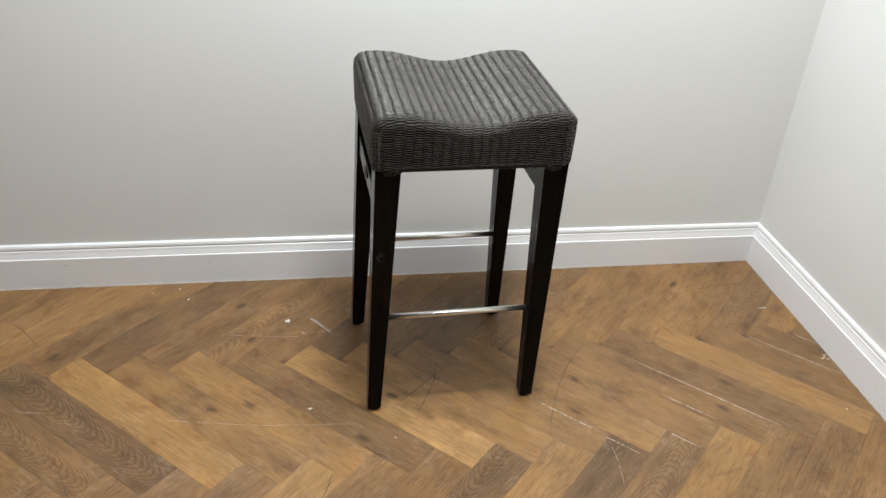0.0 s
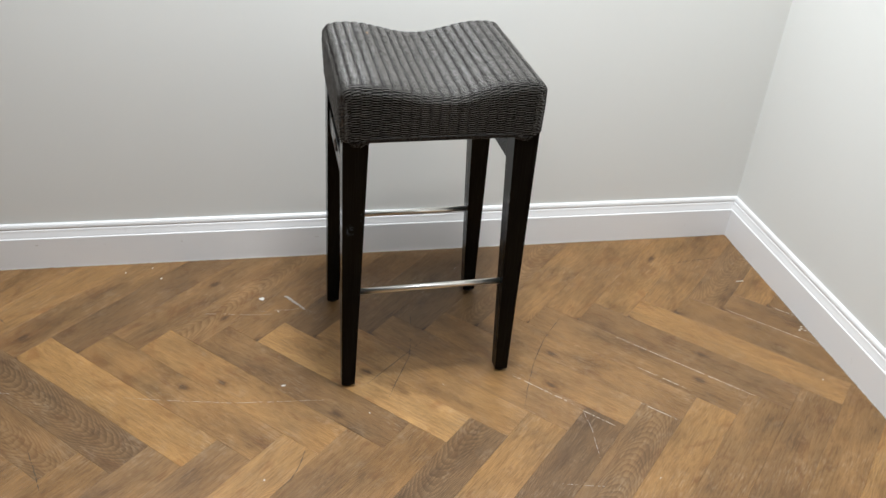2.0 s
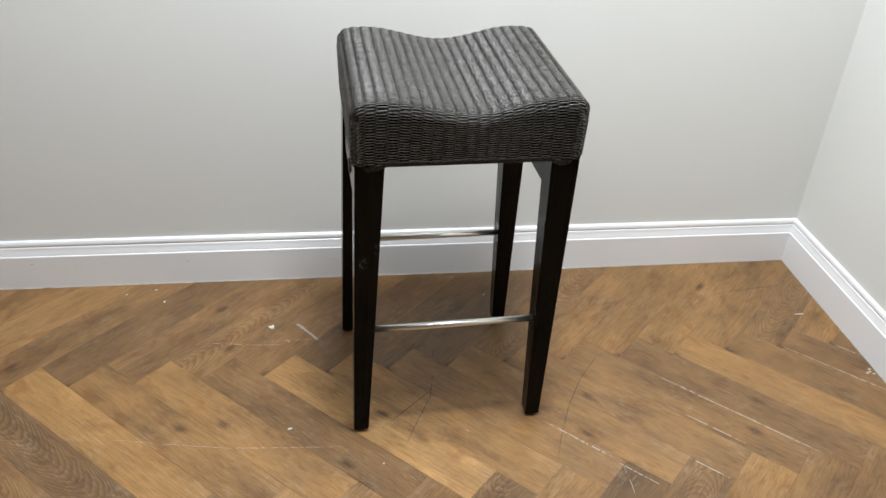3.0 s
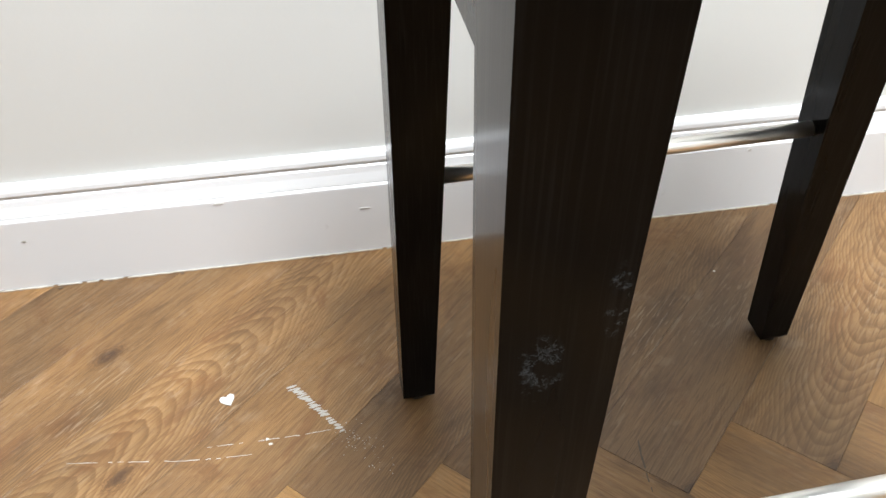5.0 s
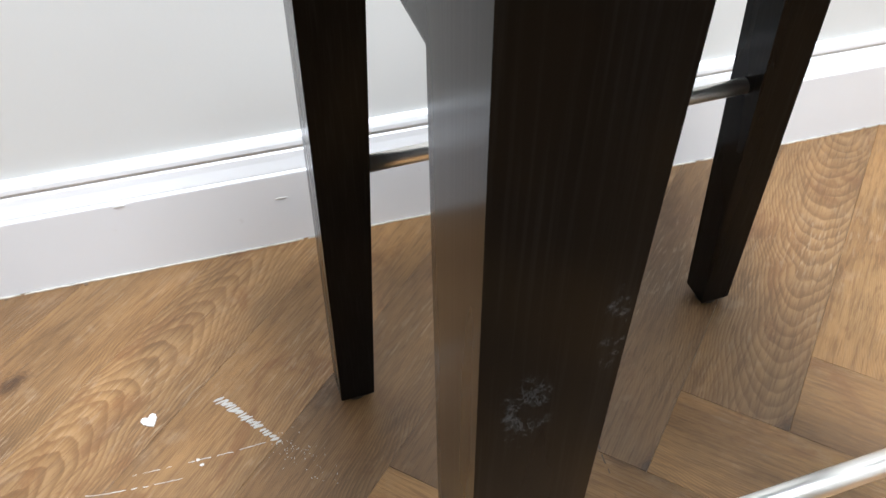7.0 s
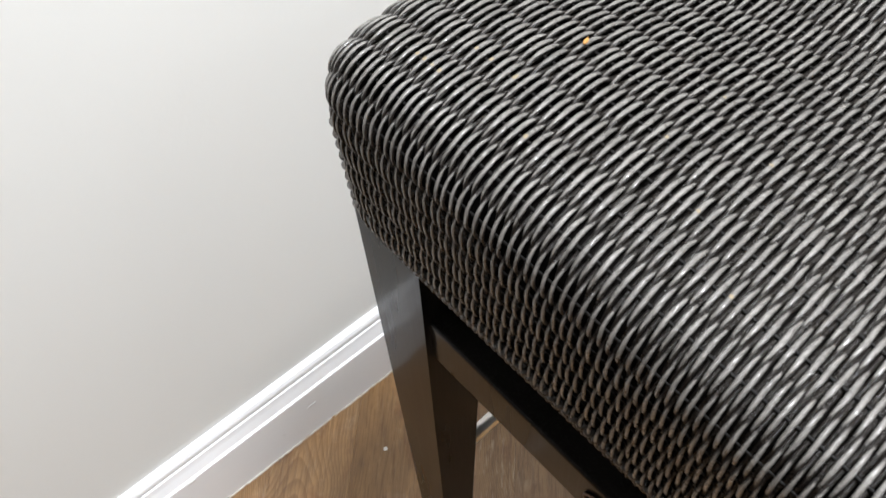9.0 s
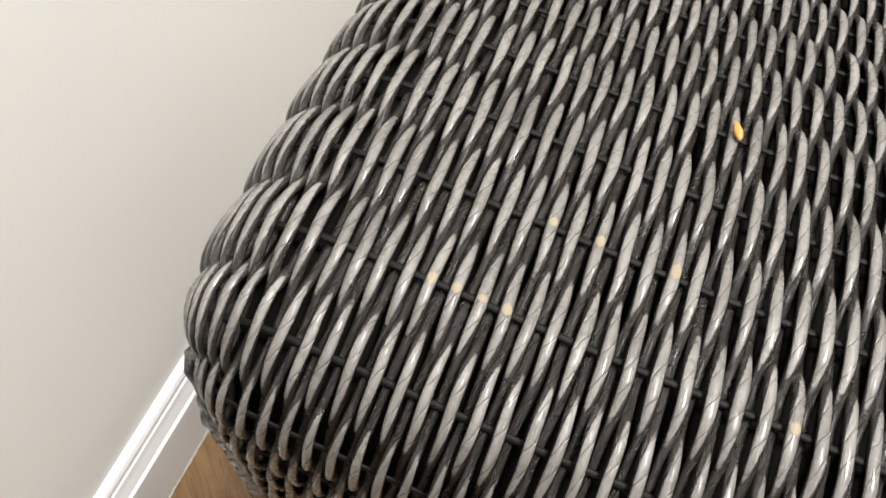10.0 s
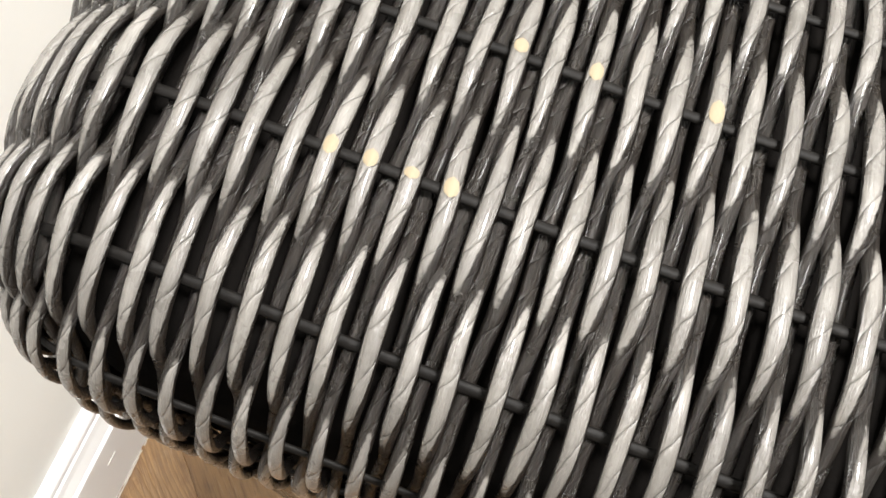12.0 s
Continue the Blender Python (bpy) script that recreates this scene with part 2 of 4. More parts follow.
def cord_material():
    n = Nodes("twisted_paper_cord")
    sep = n.add("ShaderNodeSeparateXYZ")
    n.put(sep.inputs[0], coords(n, "UV"))
    along, around = sep.outputs[0], sep.outputs[1]
    rnd = n.add("ShaderNodeObjectInfo").outputs["Random"]
    v = coords(n)
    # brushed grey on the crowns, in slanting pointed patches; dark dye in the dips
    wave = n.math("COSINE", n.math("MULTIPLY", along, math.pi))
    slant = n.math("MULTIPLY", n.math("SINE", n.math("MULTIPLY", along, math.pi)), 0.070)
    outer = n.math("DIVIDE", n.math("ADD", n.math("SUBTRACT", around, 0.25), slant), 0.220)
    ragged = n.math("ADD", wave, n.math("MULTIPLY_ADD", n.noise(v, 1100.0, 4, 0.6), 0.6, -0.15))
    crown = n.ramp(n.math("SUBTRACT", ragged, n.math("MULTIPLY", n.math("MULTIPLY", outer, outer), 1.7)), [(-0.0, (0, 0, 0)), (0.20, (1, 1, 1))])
    tone = n.noise(v, 240.0, 4, 0.6)
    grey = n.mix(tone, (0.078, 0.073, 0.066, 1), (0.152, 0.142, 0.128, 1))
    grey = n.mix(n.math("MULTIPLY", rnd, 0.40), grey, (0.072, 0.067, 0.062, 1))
    mottle = n.noise(v, 70.0, 4, 0.65)
    grey = n.mix(1.0, grey, n.ramp(mottle, [(0.34, (0.70, 0.69, 0.68)), (0.66, (1.32, 1.32, 1.33))]), "MULTIPLY")
    lay = n.add("ShaderNodeCombineXYZ")
    n.put(lay.inputs[0], n.math("MULTIPLY_ADD", along, 5.0, n.math("MULTIPLY", rnd, 90.0)))
    n.put(lay.inputs[1], n.math("MULTIPLY", around, 26.0))
    fibre = n.noise(lay.outputs[0], 1.0, 4, 0.65)
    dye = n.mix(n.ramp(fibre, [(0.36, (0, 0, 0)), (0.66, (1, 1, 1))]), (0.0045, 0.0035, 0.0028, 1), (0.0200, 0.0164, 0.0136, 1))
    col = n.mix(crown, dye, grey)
    # the twist: fine open seams that run round the cord
    turn = n.math("FRACT", n.math("ADD", n.math("MULTIPLY_ADD", along, 3.6, n.math("MULTIPLY_ADD", rnd, 7.0, n.math("MULTIPLY", n.noise(v, 130.0, 2), 1.0))), n.math("MULTIPLY", around, 2.0)))
    seam = n.math("ABSOLUTE", n.math("MULTIPLY_ADD", turn, 2.0, -1.0))
    line = n.ramp(n.math("ADD", seam, n.math("MULTIPLY", n.math("SUBTRACT", tone, 0.5), 0.08)), [(0.925, (0, 0, 0)), (0.975, (1, 1, 1))])
    line = n.math("MULTIPLY", line, n.ramp(n.noise(v, 420.0, 3), [(0.38, (0.0, 0.0, 0.0)), (0.54, (1, 1, 1))]))
    col = n.mix(n.math("MULTIPLY", line, 0.55), col, (0.015, 0.014, 0.014, 1))
    rugged = n.math("MULTIPLY", fibre, n.math("MULTIPLY_ADD", crown, -0.45, 0.9))
    height = n.math("ADD", n.math("SUBTRACT", n.math("MULTIPLY", n.noise(v, 1500.0, 3), 0.25), n.math("MULTIPLY", n.math("POWER", seam, 7.0), 0.5)), rugged)
    rough = n.math("MULTIPLY_ADD", tone, 0.26, 0.16)
    n.put(n.bsdf.inputs["Coat Weight"], n.math("MULTIPLY_ADD", n.math("MULTIPLY", crown, n.ramp(n.noise(v, 190.0, 3), [(0.46, (0.25, 0.25, 0.25)), (0.62, (1, 1, 1))])), 0.50, 0.06))
    n.put(n.bsdf.inputs["Coat Roughness"], 0.10)
    return n.done(col, rough, normal=n.bump(height, 0.7, 0.0006), specular=n.math("MULTIPLY_ADD", crown, 0.10, 0.28))


WALL = paint_material("wall_paint", (0.705, 0.705, 0.675), 0.62)
# for the unseen walls: near black so they bounce and reflect little light
UNSEEN_WALL = paint_material("unseen_wall_dark", (0.06, 0.06, 0.06), 0.7)
CEILING = paint_material("ceiling_paint", (0.80, 0.80, 0.78), 0.8)
SKIRTING = skirting_material()
PLANK = plank_material()
SUBFLOOR = plain("floor_underlay", (0.085, 0.050, 0.028), 0.8)
WOOD = stained_wood("espresso_wood")
WOOD_SCUFFED = stained_wood("scuffed_espresso_wood", [(-0.1855, 0.4335, 0.0105, 0.019, 0.24), (-0.1605, 0.463, 0.0050, 0.019, 0.22)])
CORD = cord_material()
WARP = plain("dark_warp_cord", (0.007, 0.0060, 0.0052), 0.6, vary=0.6, scale=700.0, bump=0.3, specular=0.12)
PADDING = plain("black_seat_lining", (0.0040, 0.0034, 0.0030), 0.9, vary=0.5, scale=600.0, bump=0.3, specular=0.03)
CHROME = plain("brushed_steel", (0.88, 0.86, 0.82), 0.33, 1.0, 0.04, 14.0, 0.0)
RUBBER = plain("black_plastic", (0.012, 0.012, 0.012), 0.55)
BRONZE = plain("dark_bronze", (0.10, 0.062, 0.040), 0.38, 0.9, 0.3, 500.0)
CREAM = plain("bare_paper", (0.195, 0.155, 0.096), 0.7, vary=0.25, scale=1500.0)
SEED = plain("golden_husk", (0.42, 0.20, 0.040), 0.5, vary=0.4, scale=900.0)
FLECK = plain("white_paint_fleck", (0.66, 0.64, 0.60), 0.7, vary=0.2, scale=300.0)
CHALK = plain("chalky_scrape", (0.55, 0.53, 0.50), 0.85, vary=0.35, scale=420.0)
SCRATCH = plain("dark_rubber_mark", (0.062, 0.041, 0.025), 0.6)
CAULK = plain("grubby_caulk", (0.58, 0.54, 0.47), 0.8, vary=0.5, scale=220.0)
GRIT = plain("brown_grit", (0.13, 0.085, 0.05), 0.8, vary=0.4, scale=300.0)
DUST = plain("dusty_joint", (0.62, 0.56, 0.47), 0.9, vary=0.45, scale=120.0)


# ---- mesh helpers ----
def mesh_object(name, bm, material, parent=None, label="", smooth=False):
    me = bpy.data.meshes.new(name)
    bm.normal_update()
    bm.to_mesh(me)
    bm.free()
    me.materials.append(material)
    if smooth == "edges":
        # broad faces stay flat, only the rounded arrises are smooth
        for p in me.polygons:
            p.use_smooth = p.area < 2.2e-4 * (1 if len(p.vertices) < 5 else 0)
    elif smooth:
        me.shade_smooth()
    ob = new(name, me)
    if parent is not None:
        ob.parent = parent
    if label:
        ob["label"] = label
    return ob


def part(name, bm, material, parent, label="", smooth=False):
    return mesh_object(name, bm, material, parent, label, smooth)


def from_arrays(name, verts, faces, material, parent=None, uvs=None, smooth=True):
    """A mesh from numpy arrays of vertices and quads; uvs holds a pair for every corner."""
    me = bpy.data.meshes.new(name)
    me.vertices.add(len(verts))
    me.vertices.foreach_set("co", np.asarray(verts, np.float32).ravel())
    me.loops.add(faces.size)
    me.loops.foreach_set("vertex_index", faces.astype(np.int32).ravel())
    me.polygons.add(len(faces))
    me.polygons.foreach_set("loop_start", np.arange(0, faces.size, 4, dtype=np.int32))
    if uvs is not None:
        me.uv_layers.new(name="UVMap").data.foreach_set("uv", np.asarray(uvs, np.float32).ravel())
    me.update(calc_edges=True)
    me.validate()
    if smooth:
        me.shade_smooth()
    me.materials.append(material)
    ob = new(name, me)
    if parent is not None:
        ob.parent = parent
    return ob


def tube(path, normal, rw, rn, sides, along=None):
    """Vertices, quads and uvs of a tube along path; rw, rn: its half width across and along the normal."""
    path, normal = np.asarray(path, float), np.asarray(normal, float)
    tan = np.gradient(path, axis=0)
    tan /= np.linalg.norm(tan, axis=1)[:, None] + 1e-12
    side = np.cross(tan, normal)
    side /= np.linalg.norm(side, axis=1)[:, None] + 1e-12
    up = np.cross(side, tan)
    th = np.linspace(0, 2 * np.pi, sides, endpoint=False)
    rw, rn = np.broadcast_to(rw, len(path)), np.broadcast_to(rn, len(path))
    v = (path[:, None] + side[:, None] * (rw[:, None] * np.cos(th))[..., None] + up[:, None] * (rn[:, None] * np.sin(th))[..., None]).reshape(-1, 3)
    i = np.arange(len(path) - 1)[:, None] * sides
    j = np.arange(sides)[None]
    k = (j + 1) % sides
    f = np.stack([i + j, i + sides + j, i + sides + k, i + k], -1).reshape(-1, 4)
    along = np.arange(len(path)) if along is None else along
    a0, a1 = along[:-1, None] + 0 * j, along[1:, None] + 0 * j
    b0, b1 = (j / sides) + 0 * a0, ((j + 1) / sides) + 0 * a0
    uv = np.stack([np.stack([a0, b0], -1), np.stack([a1, b0], -1), np.stack([a1, b1], -1), np.stack([a0, b1], -1)], -2).reshape(-1, 2)
    return v, f, uv


def box(bm, lo, hi):
    x0, y0, z0 = lo
    x1, y1, z1 = hi
    v = [bm.verts.new(p) for p in ((x0, y0, z0), (x1, y0, z0), (x1, y1, z0), (x0, y1, z0), (x0, y0, z1), (x1, y0, z1), (x1, y1, z1), (x0, y1, z1))]
    for f in ((3, 2, 1, 0), (4, 5, 6, 7), (0, 1, 5, 4), (1, 2, 6, 5), (2, 3, 7, 6), (3, 0, 4, 7)):
        bm.faces.new([v[i] for i in f])
    return v


def bevelled(bm, width, segments=2):
    bmesh.ops.bevel(bm, geom=bm.edges[:], offset=width, segments=segments, affect="EDGES", profile=0.6)
    return bm


# ---- the room ----
WEST, SOUTH, GAP = -3.6, -4.2, 0.0165
THICK = 0.12


def wall(name, lo, hi, label, paint=None):
    bm = bmesh.new()
    box(bm, lo, hi)
    return tagged(mesh_object(name, bm, paint or WALL), label, "wall", kind="structure")


wall("wall_north", (WEST, GAP, 0), (GAP, GAP + THICK, CEIL), "plain pale grey painted wall behind the stool")
wall("wall_east", (GAP, SOUTH, 0), (GAP + THICK, GAP + THICK, CEIL), "plain pale grey painted side wall meeting in a corner")
# added walls out of view, dark to keep light off the stool's sides
wall("wall_west", (WEST - THICK, SOUTH, 0), (WEST, GAP + THICK, CEIL), "unseen wall, dark to cut bounced light", UNSEEN_WALL)
wall("wall_south", (WEST - THICK, SOUTH - THICK, 0), (GAP + THICK, SOUTH, CEIL), "unseen wall, dark to cut bounced light", UNSEEN_WALL)
bm = bmesh.new()
box(bm, (WEST - THICK, SOUTH - THICK, CEIL), (GAP + THICK, GAP + THICK, CEIL + 0.1))
tagged(mesh_object("ceiling", bm, CEILING), "plain white painted ceiling", "ceiling", kind="structure")

# skirting profile: distance from the room's face line into the wall, and height
PROFILE = ((0.0, 0.001), (0.0, 0.0915), (0.0006, 0.0930), (0.0030, 0.0942), (0.0030, 0.0962), (0.0036, 0.0985), (0.0060, 0.1075), (0.0072, 0.1150),
           (0.0092, 0.1164), (0.0094, 0.1195), (0.0076, 0.1210), (0.0080, 0.1255), (0.0096, 0.1300), (0.0125, 0.1324), (GAP - 0.0005, 0.1331))


def skirting(name, start, along, length, inward, label):
    """A moulded board that runs from start; mitred at both ends by the depth of its profile."""
    bm = bmesh.new()
    rings = []
    for s in (0, 1):
        ring = []
        for d, z in (*PROFILE, (GAP - 0.0005, 0.001)):
            q = Vector(start) + Vector(along) * (s * length + (d if s else -d)) - Vector(inward) * d
            ring.append(bm.verts.new((q.x, q.y, z)))
        rings.append(ring)
    m = len(rings[0])
    for i in range(m):
        bm.faces.new((rings[0][i], rings[0][(i + 1) % m], rings[1][(i + 1) % m], rings[1][i]))
    bm.faces.new(rings[0][::-1])
    bm.faces.new(rings[1])
    bmesh.ops.recalc_face_normals(bm, faces=bm.faces[:])
    return tagged(mesh_object(name, bm, SKIRTING), label, "skirting board", kind="structure")


skirting("baseboard_north", (WEST + GAP, 0, 0), (1, 0, 0), -WEST - GAP, (0, -1, 0), "white gloss moulded skirting board with scuff marks")
skirting("baseboard_east", (0, SOUTH + GAP, 0), (0, 1, 0), -SOUTH - GAP, (-1, 0, 0), "white gloss moulded skirting board")


# ---- the stool ----
stool = tagged(new("bar_stool"), "dark espresso bar stool with grey woven saddle seat and steel footrests", "bar stool")
stool.matrix_world = pose(-1.0758, -0.386, 0, 0, 0, 0.25)
HX, HY, SEAT_LOW = 0.199, 0.185, 0.6405


def leg(sx, sy, material):
    """Outer faces upright, inner faces tapering to the foot."""
    bm = bmesh.new()
    rows = []
    for z, s, cut in ((0.0048, 0.030, 0.0026), (0.0095, 0.0302, 0.0), (0.30, 0.0405, 0.0), (0.655, 0.052, 0.0)):
        x0, x1 = sorted((sx * (HX - cut), sx * (HX - s + cut)))
        y0, y1 = sorted((sy * (HY - cut), sy * (HY - s + cut)))
        rows.append([bm.verts.new(p) for p in ((x0, y0, z), (x1, y0, z), (x1, y1, z), (x0, y1, z))])
    for a, b in zip(rows, rows[1:]):
        for i in range(4):
            bm.faces.new((a[i], a[(i + 1) % 4], b[(i + 1) % 4], b[i]))
    bm.faces.new(rows[0][::-1])
    bm.faces.new(rows[-1])
    edges = [e for e in bm.edges if len(e.link_faces) == 2 and e.calc_face_angle(0) > 0.5]
    bmesh.ops.bevel(bm, geom=edges, offset=0.0022, segments=3, affect="EDGES", profile=0.5)
    ob = part("leg", bm, material, stool, "tapered dark leg with chalky scuffs" if material is WOOD_SCUFFED else "", "edges")
    bm = bmesh.new()
    c = HX - 0.015, HY - 0.015
    bmesh.ops.create_cone(bm, cap_ends=True, segments=20, radius1=0.0112, radius2=0.0124, depth=0.0052,
                          matrix=Matrix.Translation((sx * c[0], sy * c[1], 0.0026)))
    bevelled(bm, 0.0010, 2)
    part("foot_glide", bm, RUBBER, ob, "black plastic glide")
    return ob


for sx, sy in ((-1, -1), (1, -1), (-1, 1), (1, 1)):
    leg(sx, sy, WOOD_SCUFFED if (sx, sy) == (-1, -1) else WOOD)


def rail(sx):
    bm = bmesh.new()
    x0, x1 = sorted((sx * (HX - 0.004), sx * (HX - 0.023)))
    box(bm, (x0, -HY + 0.04, 0.526), (x1, HY - 0.04, 0.570))
    bevelled(bm, 0.003, 3)
    return part("side_rail", bm, WOOD, stool, "dark wooden side rail", "edges")


left_rail = rail(-1)
rail(1)

# oval maker's plate on the rail, its lettering as bars
bm = bmesh.new()
disc = Matrix.Translation((-HX + 0.0035, -0.012, 0.551)) @ Matrix.Rotation(radians(90), 4, "Y") @ Matrix.Diagonal((0.42, 1.0, 1.0, 1))
bmesh.ops.create_cone(bm, cap_ends=True, segments=48, radius1=0.0255, radius2=0.025, depth=0.0014, matrix=disc)
part("oval_plate", bm, WOOD, left_rail, "oval plate with bronze rim")
th = np.linspace(0, 2 * np.pi, 61)
ring = np.stack([0 * th - HX + 0.0024, -0.012 + 0.0245 * np.cos(th), 0.551 + 0.0100 * np.sin(th)], -1)
v, f, _ = tube(ring, np.tile((-1.0, 0, 0), (61, 1)), 0.0011, 0.0009, 8)
from_arrays("plate_rim", v, f, BRONZE, left_rail)
for y, w, z in ((-0.025, 0.006, 0.551), (-0.016, 0.008, 0.551), (-0.006, 0.007, 0.551), (0.002, 0.004, 0.551)):
    bm = bmesh.new()
    box(bm, (-HX + 0.0022, y - w / 2, z - 0.0022), (-HX + 0.0030, y + w / 2, z + 0.0022))
    part("plate_bar", bm, BRONZE, left_rail)


def footrest(sy):
    y = sy * (HY - 0.020)
    bm = bmesh.new()
    half = HX - 0.036
    turn = Matrix.Translation((0, y, 0.2625)) @ Matrix.Rotation(radians(90), 4, "Y")
    bmesh.ops.create_cone(bm, cap_ends=True, segments=32, radius1=0.0067, radius2=0.0067, depth=2 * half, matrix=turn)
    bar = part("footrest_bar", bm, CHROME, stool, "round brushed steel footrest bar", True)
    for sx in (-1, 1):
        bm = bmesh.new()
        m = Matrix.Translation((sx * (half - 0.002), y, 0.2625)) @ Matrix.Rotation(radians(90), 4, "Y")
        bmesh.ops.create_cone(bm, cap_ends=True, segments=32, radius1=0.0076, radius2=0.0076, depth=0.003, matrix=m)
        part("bar_socket", bm, RUBBER, bar, "dark socket ring")


footrest(-1)
footrest(1)

# ---- the woven seat ----
RX, RY, RF, EX, EY = 0.038, 0.026, 0.017, 0.2055, 0.187
CREST, DIP = 0.757, 0.731


def half_profile():
    """From the middle of the saddle over the crest and the rounded shoulder down to the lower edge."""
    brow, power = 0.152, 3.5
    x = np.linspace(0, brow, 120)
    z = DIP + (CREST - DIP) * (0.5 - 0.5 * np.cos(np.pi * x / brow))
    a = np.linspace(0, np.pi / 2, 40)[1:]
    s = np.linspace(0, 1, 40)[1:]
    xs = np.concatenate([x, brow + (EX - brow) * np.sin(a) ** (2 / power), EX - 0.004 * s])
    zs = np.concatenate([z, CREST - RX + RX * np.cos(a) ** (2 / power), CREST - RX + (SEAT_LOW - CREST + RX) * s])
    return xs, zs


hx, hz = half_profile()
PX, PZ = np.concatenate([-hx[:0:-1], hx]), np.concatenate([hz[:0:-1], hz])
PU = np.concatenate([[0], np.cumsum(np.hypot(np.diff(PX), np.diff(PZ)))])
PU -= np.interp(0, PX[50:-50], PU[50:-50])
a = np.linspace(0, np.pi / 2, 30)[1:]
s = np.linspace(0, 1, 40)[1:]


def lengthwise(radius):
    """From the middle of the seat over an edge of the given radius down to the lower edge: y and the drop."""
    y = np.concatenate([[0, EY - radius], EY - radius + radius * np.sin(a), EY - 0.004 * s])
    d = np.concatenate([[0, 0], radius - radius * np.cos(a), radius + (CREST - SEAT_LOW - radius) * s])
    return y, d


qy, qd = lengthwise(RY)
fy, fd = lengthwise(RF)
QY, QD = np.concatenate([-fy[:0:-1], qy]), np.concatenate([fd[:0:-1], qd])
QV = np.concatenate([[0], np.cumsum(np.hypot(np.diff(QY), np.diff(QD)))])
QV -= QV[len(QV) // 2]


def inset(c, edge, r):
    over = np.clip(np.abs(c) - (edge - r), 0, r)
    return r - np.sqrt(r * r - over * over + 1e-12)


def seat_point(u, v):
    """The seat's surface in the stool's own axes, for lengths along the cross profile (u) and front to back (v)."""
    x, z = np.interp(u, PU, PX), np.interp(u, PU, PZ)
    y, d = np.interp(v, QV, QY), np.interp(v, QV, QD)
    high = np.clip((z - SEAT_LOW) / (CREST - SEAT_LOW), 0, 1)
    down, aside = np.clip(d / np.where(y > 0, RY, RF), 0, 1), np.clip((CREST - z) / RX, 0, 1)
    # the rear corners are rounder than the front ones, and the rear edge juts out over the legs
    turn = 0.020 + 0.007 * (y > 0)
    y2 = y - np.sign(y) * inset(x, EX, turn) * down - 0.005 * (1 - aside) * np.clip(y / EY, 0, 1) ** 4
    x2 = x - np.sign(x) * inset(y, EY, turn) * aside * (np.abs(x) > EX - RX)
    return np.stack([x2 - 0.0005, y2 - 0.004 + 0.0105 * np.clip(y / EY, 0, 1.03), z - d * high + 0.012 * y * high], -1)


def seat_normal(u, v):
    e = 4e-4
    du = seat_point(u + e, v) - seat_point(u - e, v)
    dv = seat_point(u, v + e) - seat_point(u, v - e)
    n = np.cross(du, dv)
    return n / (np.linalg.norm(n, axis=-1)[..., None] + 1e-12)


# warp cords: evenly spaced over the top, a little closer down the sides
first = float(np.interp(-0.1730, PX[60:200], PU[60:200]))
WARPS = [first + k * (-2 * first) / 18 for k in range(19)]
for step in (0.0196, 0.0192, 0.0188, 0.0185, 0.0182, 0.0180, 0.0180):
    if WARPS[0] - step > PU[0] + 0.002:
        WARPS.insert(0, WARPS[0] - step)
    if WARPS[-1] + step < PU[-1] - 0.002:
        WARPS.append(WARPS[-1] + step)
WARPS = np.array(WARPS)

cover = from_arrays("seat_cover", *(lambda g: (seat_point(g[0].ravel(), g[1].ravel()) - 0.0042 * seat_normal(g[0].ravel(), g[1].ravel()),
                    (lambda i: np.stack([i[:-1, :-1], i[1:, :-1], i[1:, 1:], i[:-1, 1:]], -1).reshape(-1, 4))(np.arange(g[0].size).reshape(g[0].shape))))
                    (np.meshgrid(np.linspace(PU[0], PU[-1], 90), np.linspace(-0.198, 0.198, 70), indexing="ij")), PADDING, stool)
cover["label"] = "woven grey twisted paper cord saddle seat"
bm = bmesh.new()
box(bm, (-EX + 0.0105, -EY + 0.0055, SEAT_LOW + 0.0015), (EX - 0.0105, EY - 0.0090, 0.712))
upright = [e for e in bm.edges if abs(e.verts[0].co.z - e.verts[1].co.z) > 0.01]
bmesh.ops.bevel(bm, geom=upright, offset=0.019, segments=6, affect="EDGES", profile=0.5)
part("seat_board", bm, PADDING, cover, "black seat board")

PITCH, AMP, RAD = 0.00214, 0.00175, 0.00101
strand_rng = np.random.default_rng(7)
LAID = {}
V_FRONT, V_REAR = (float(np.interp(y, QY[39:100], QV[39:100])) for y in (1e-4 - EY, EY - 1e-4))
U_FRONT, U_BACK = (float(np.interp(x, PX[197:350], PU[197:350])) for x in (0.1985, 0.1895))
count = int((QV[-1] - 0.003) / PITCH)
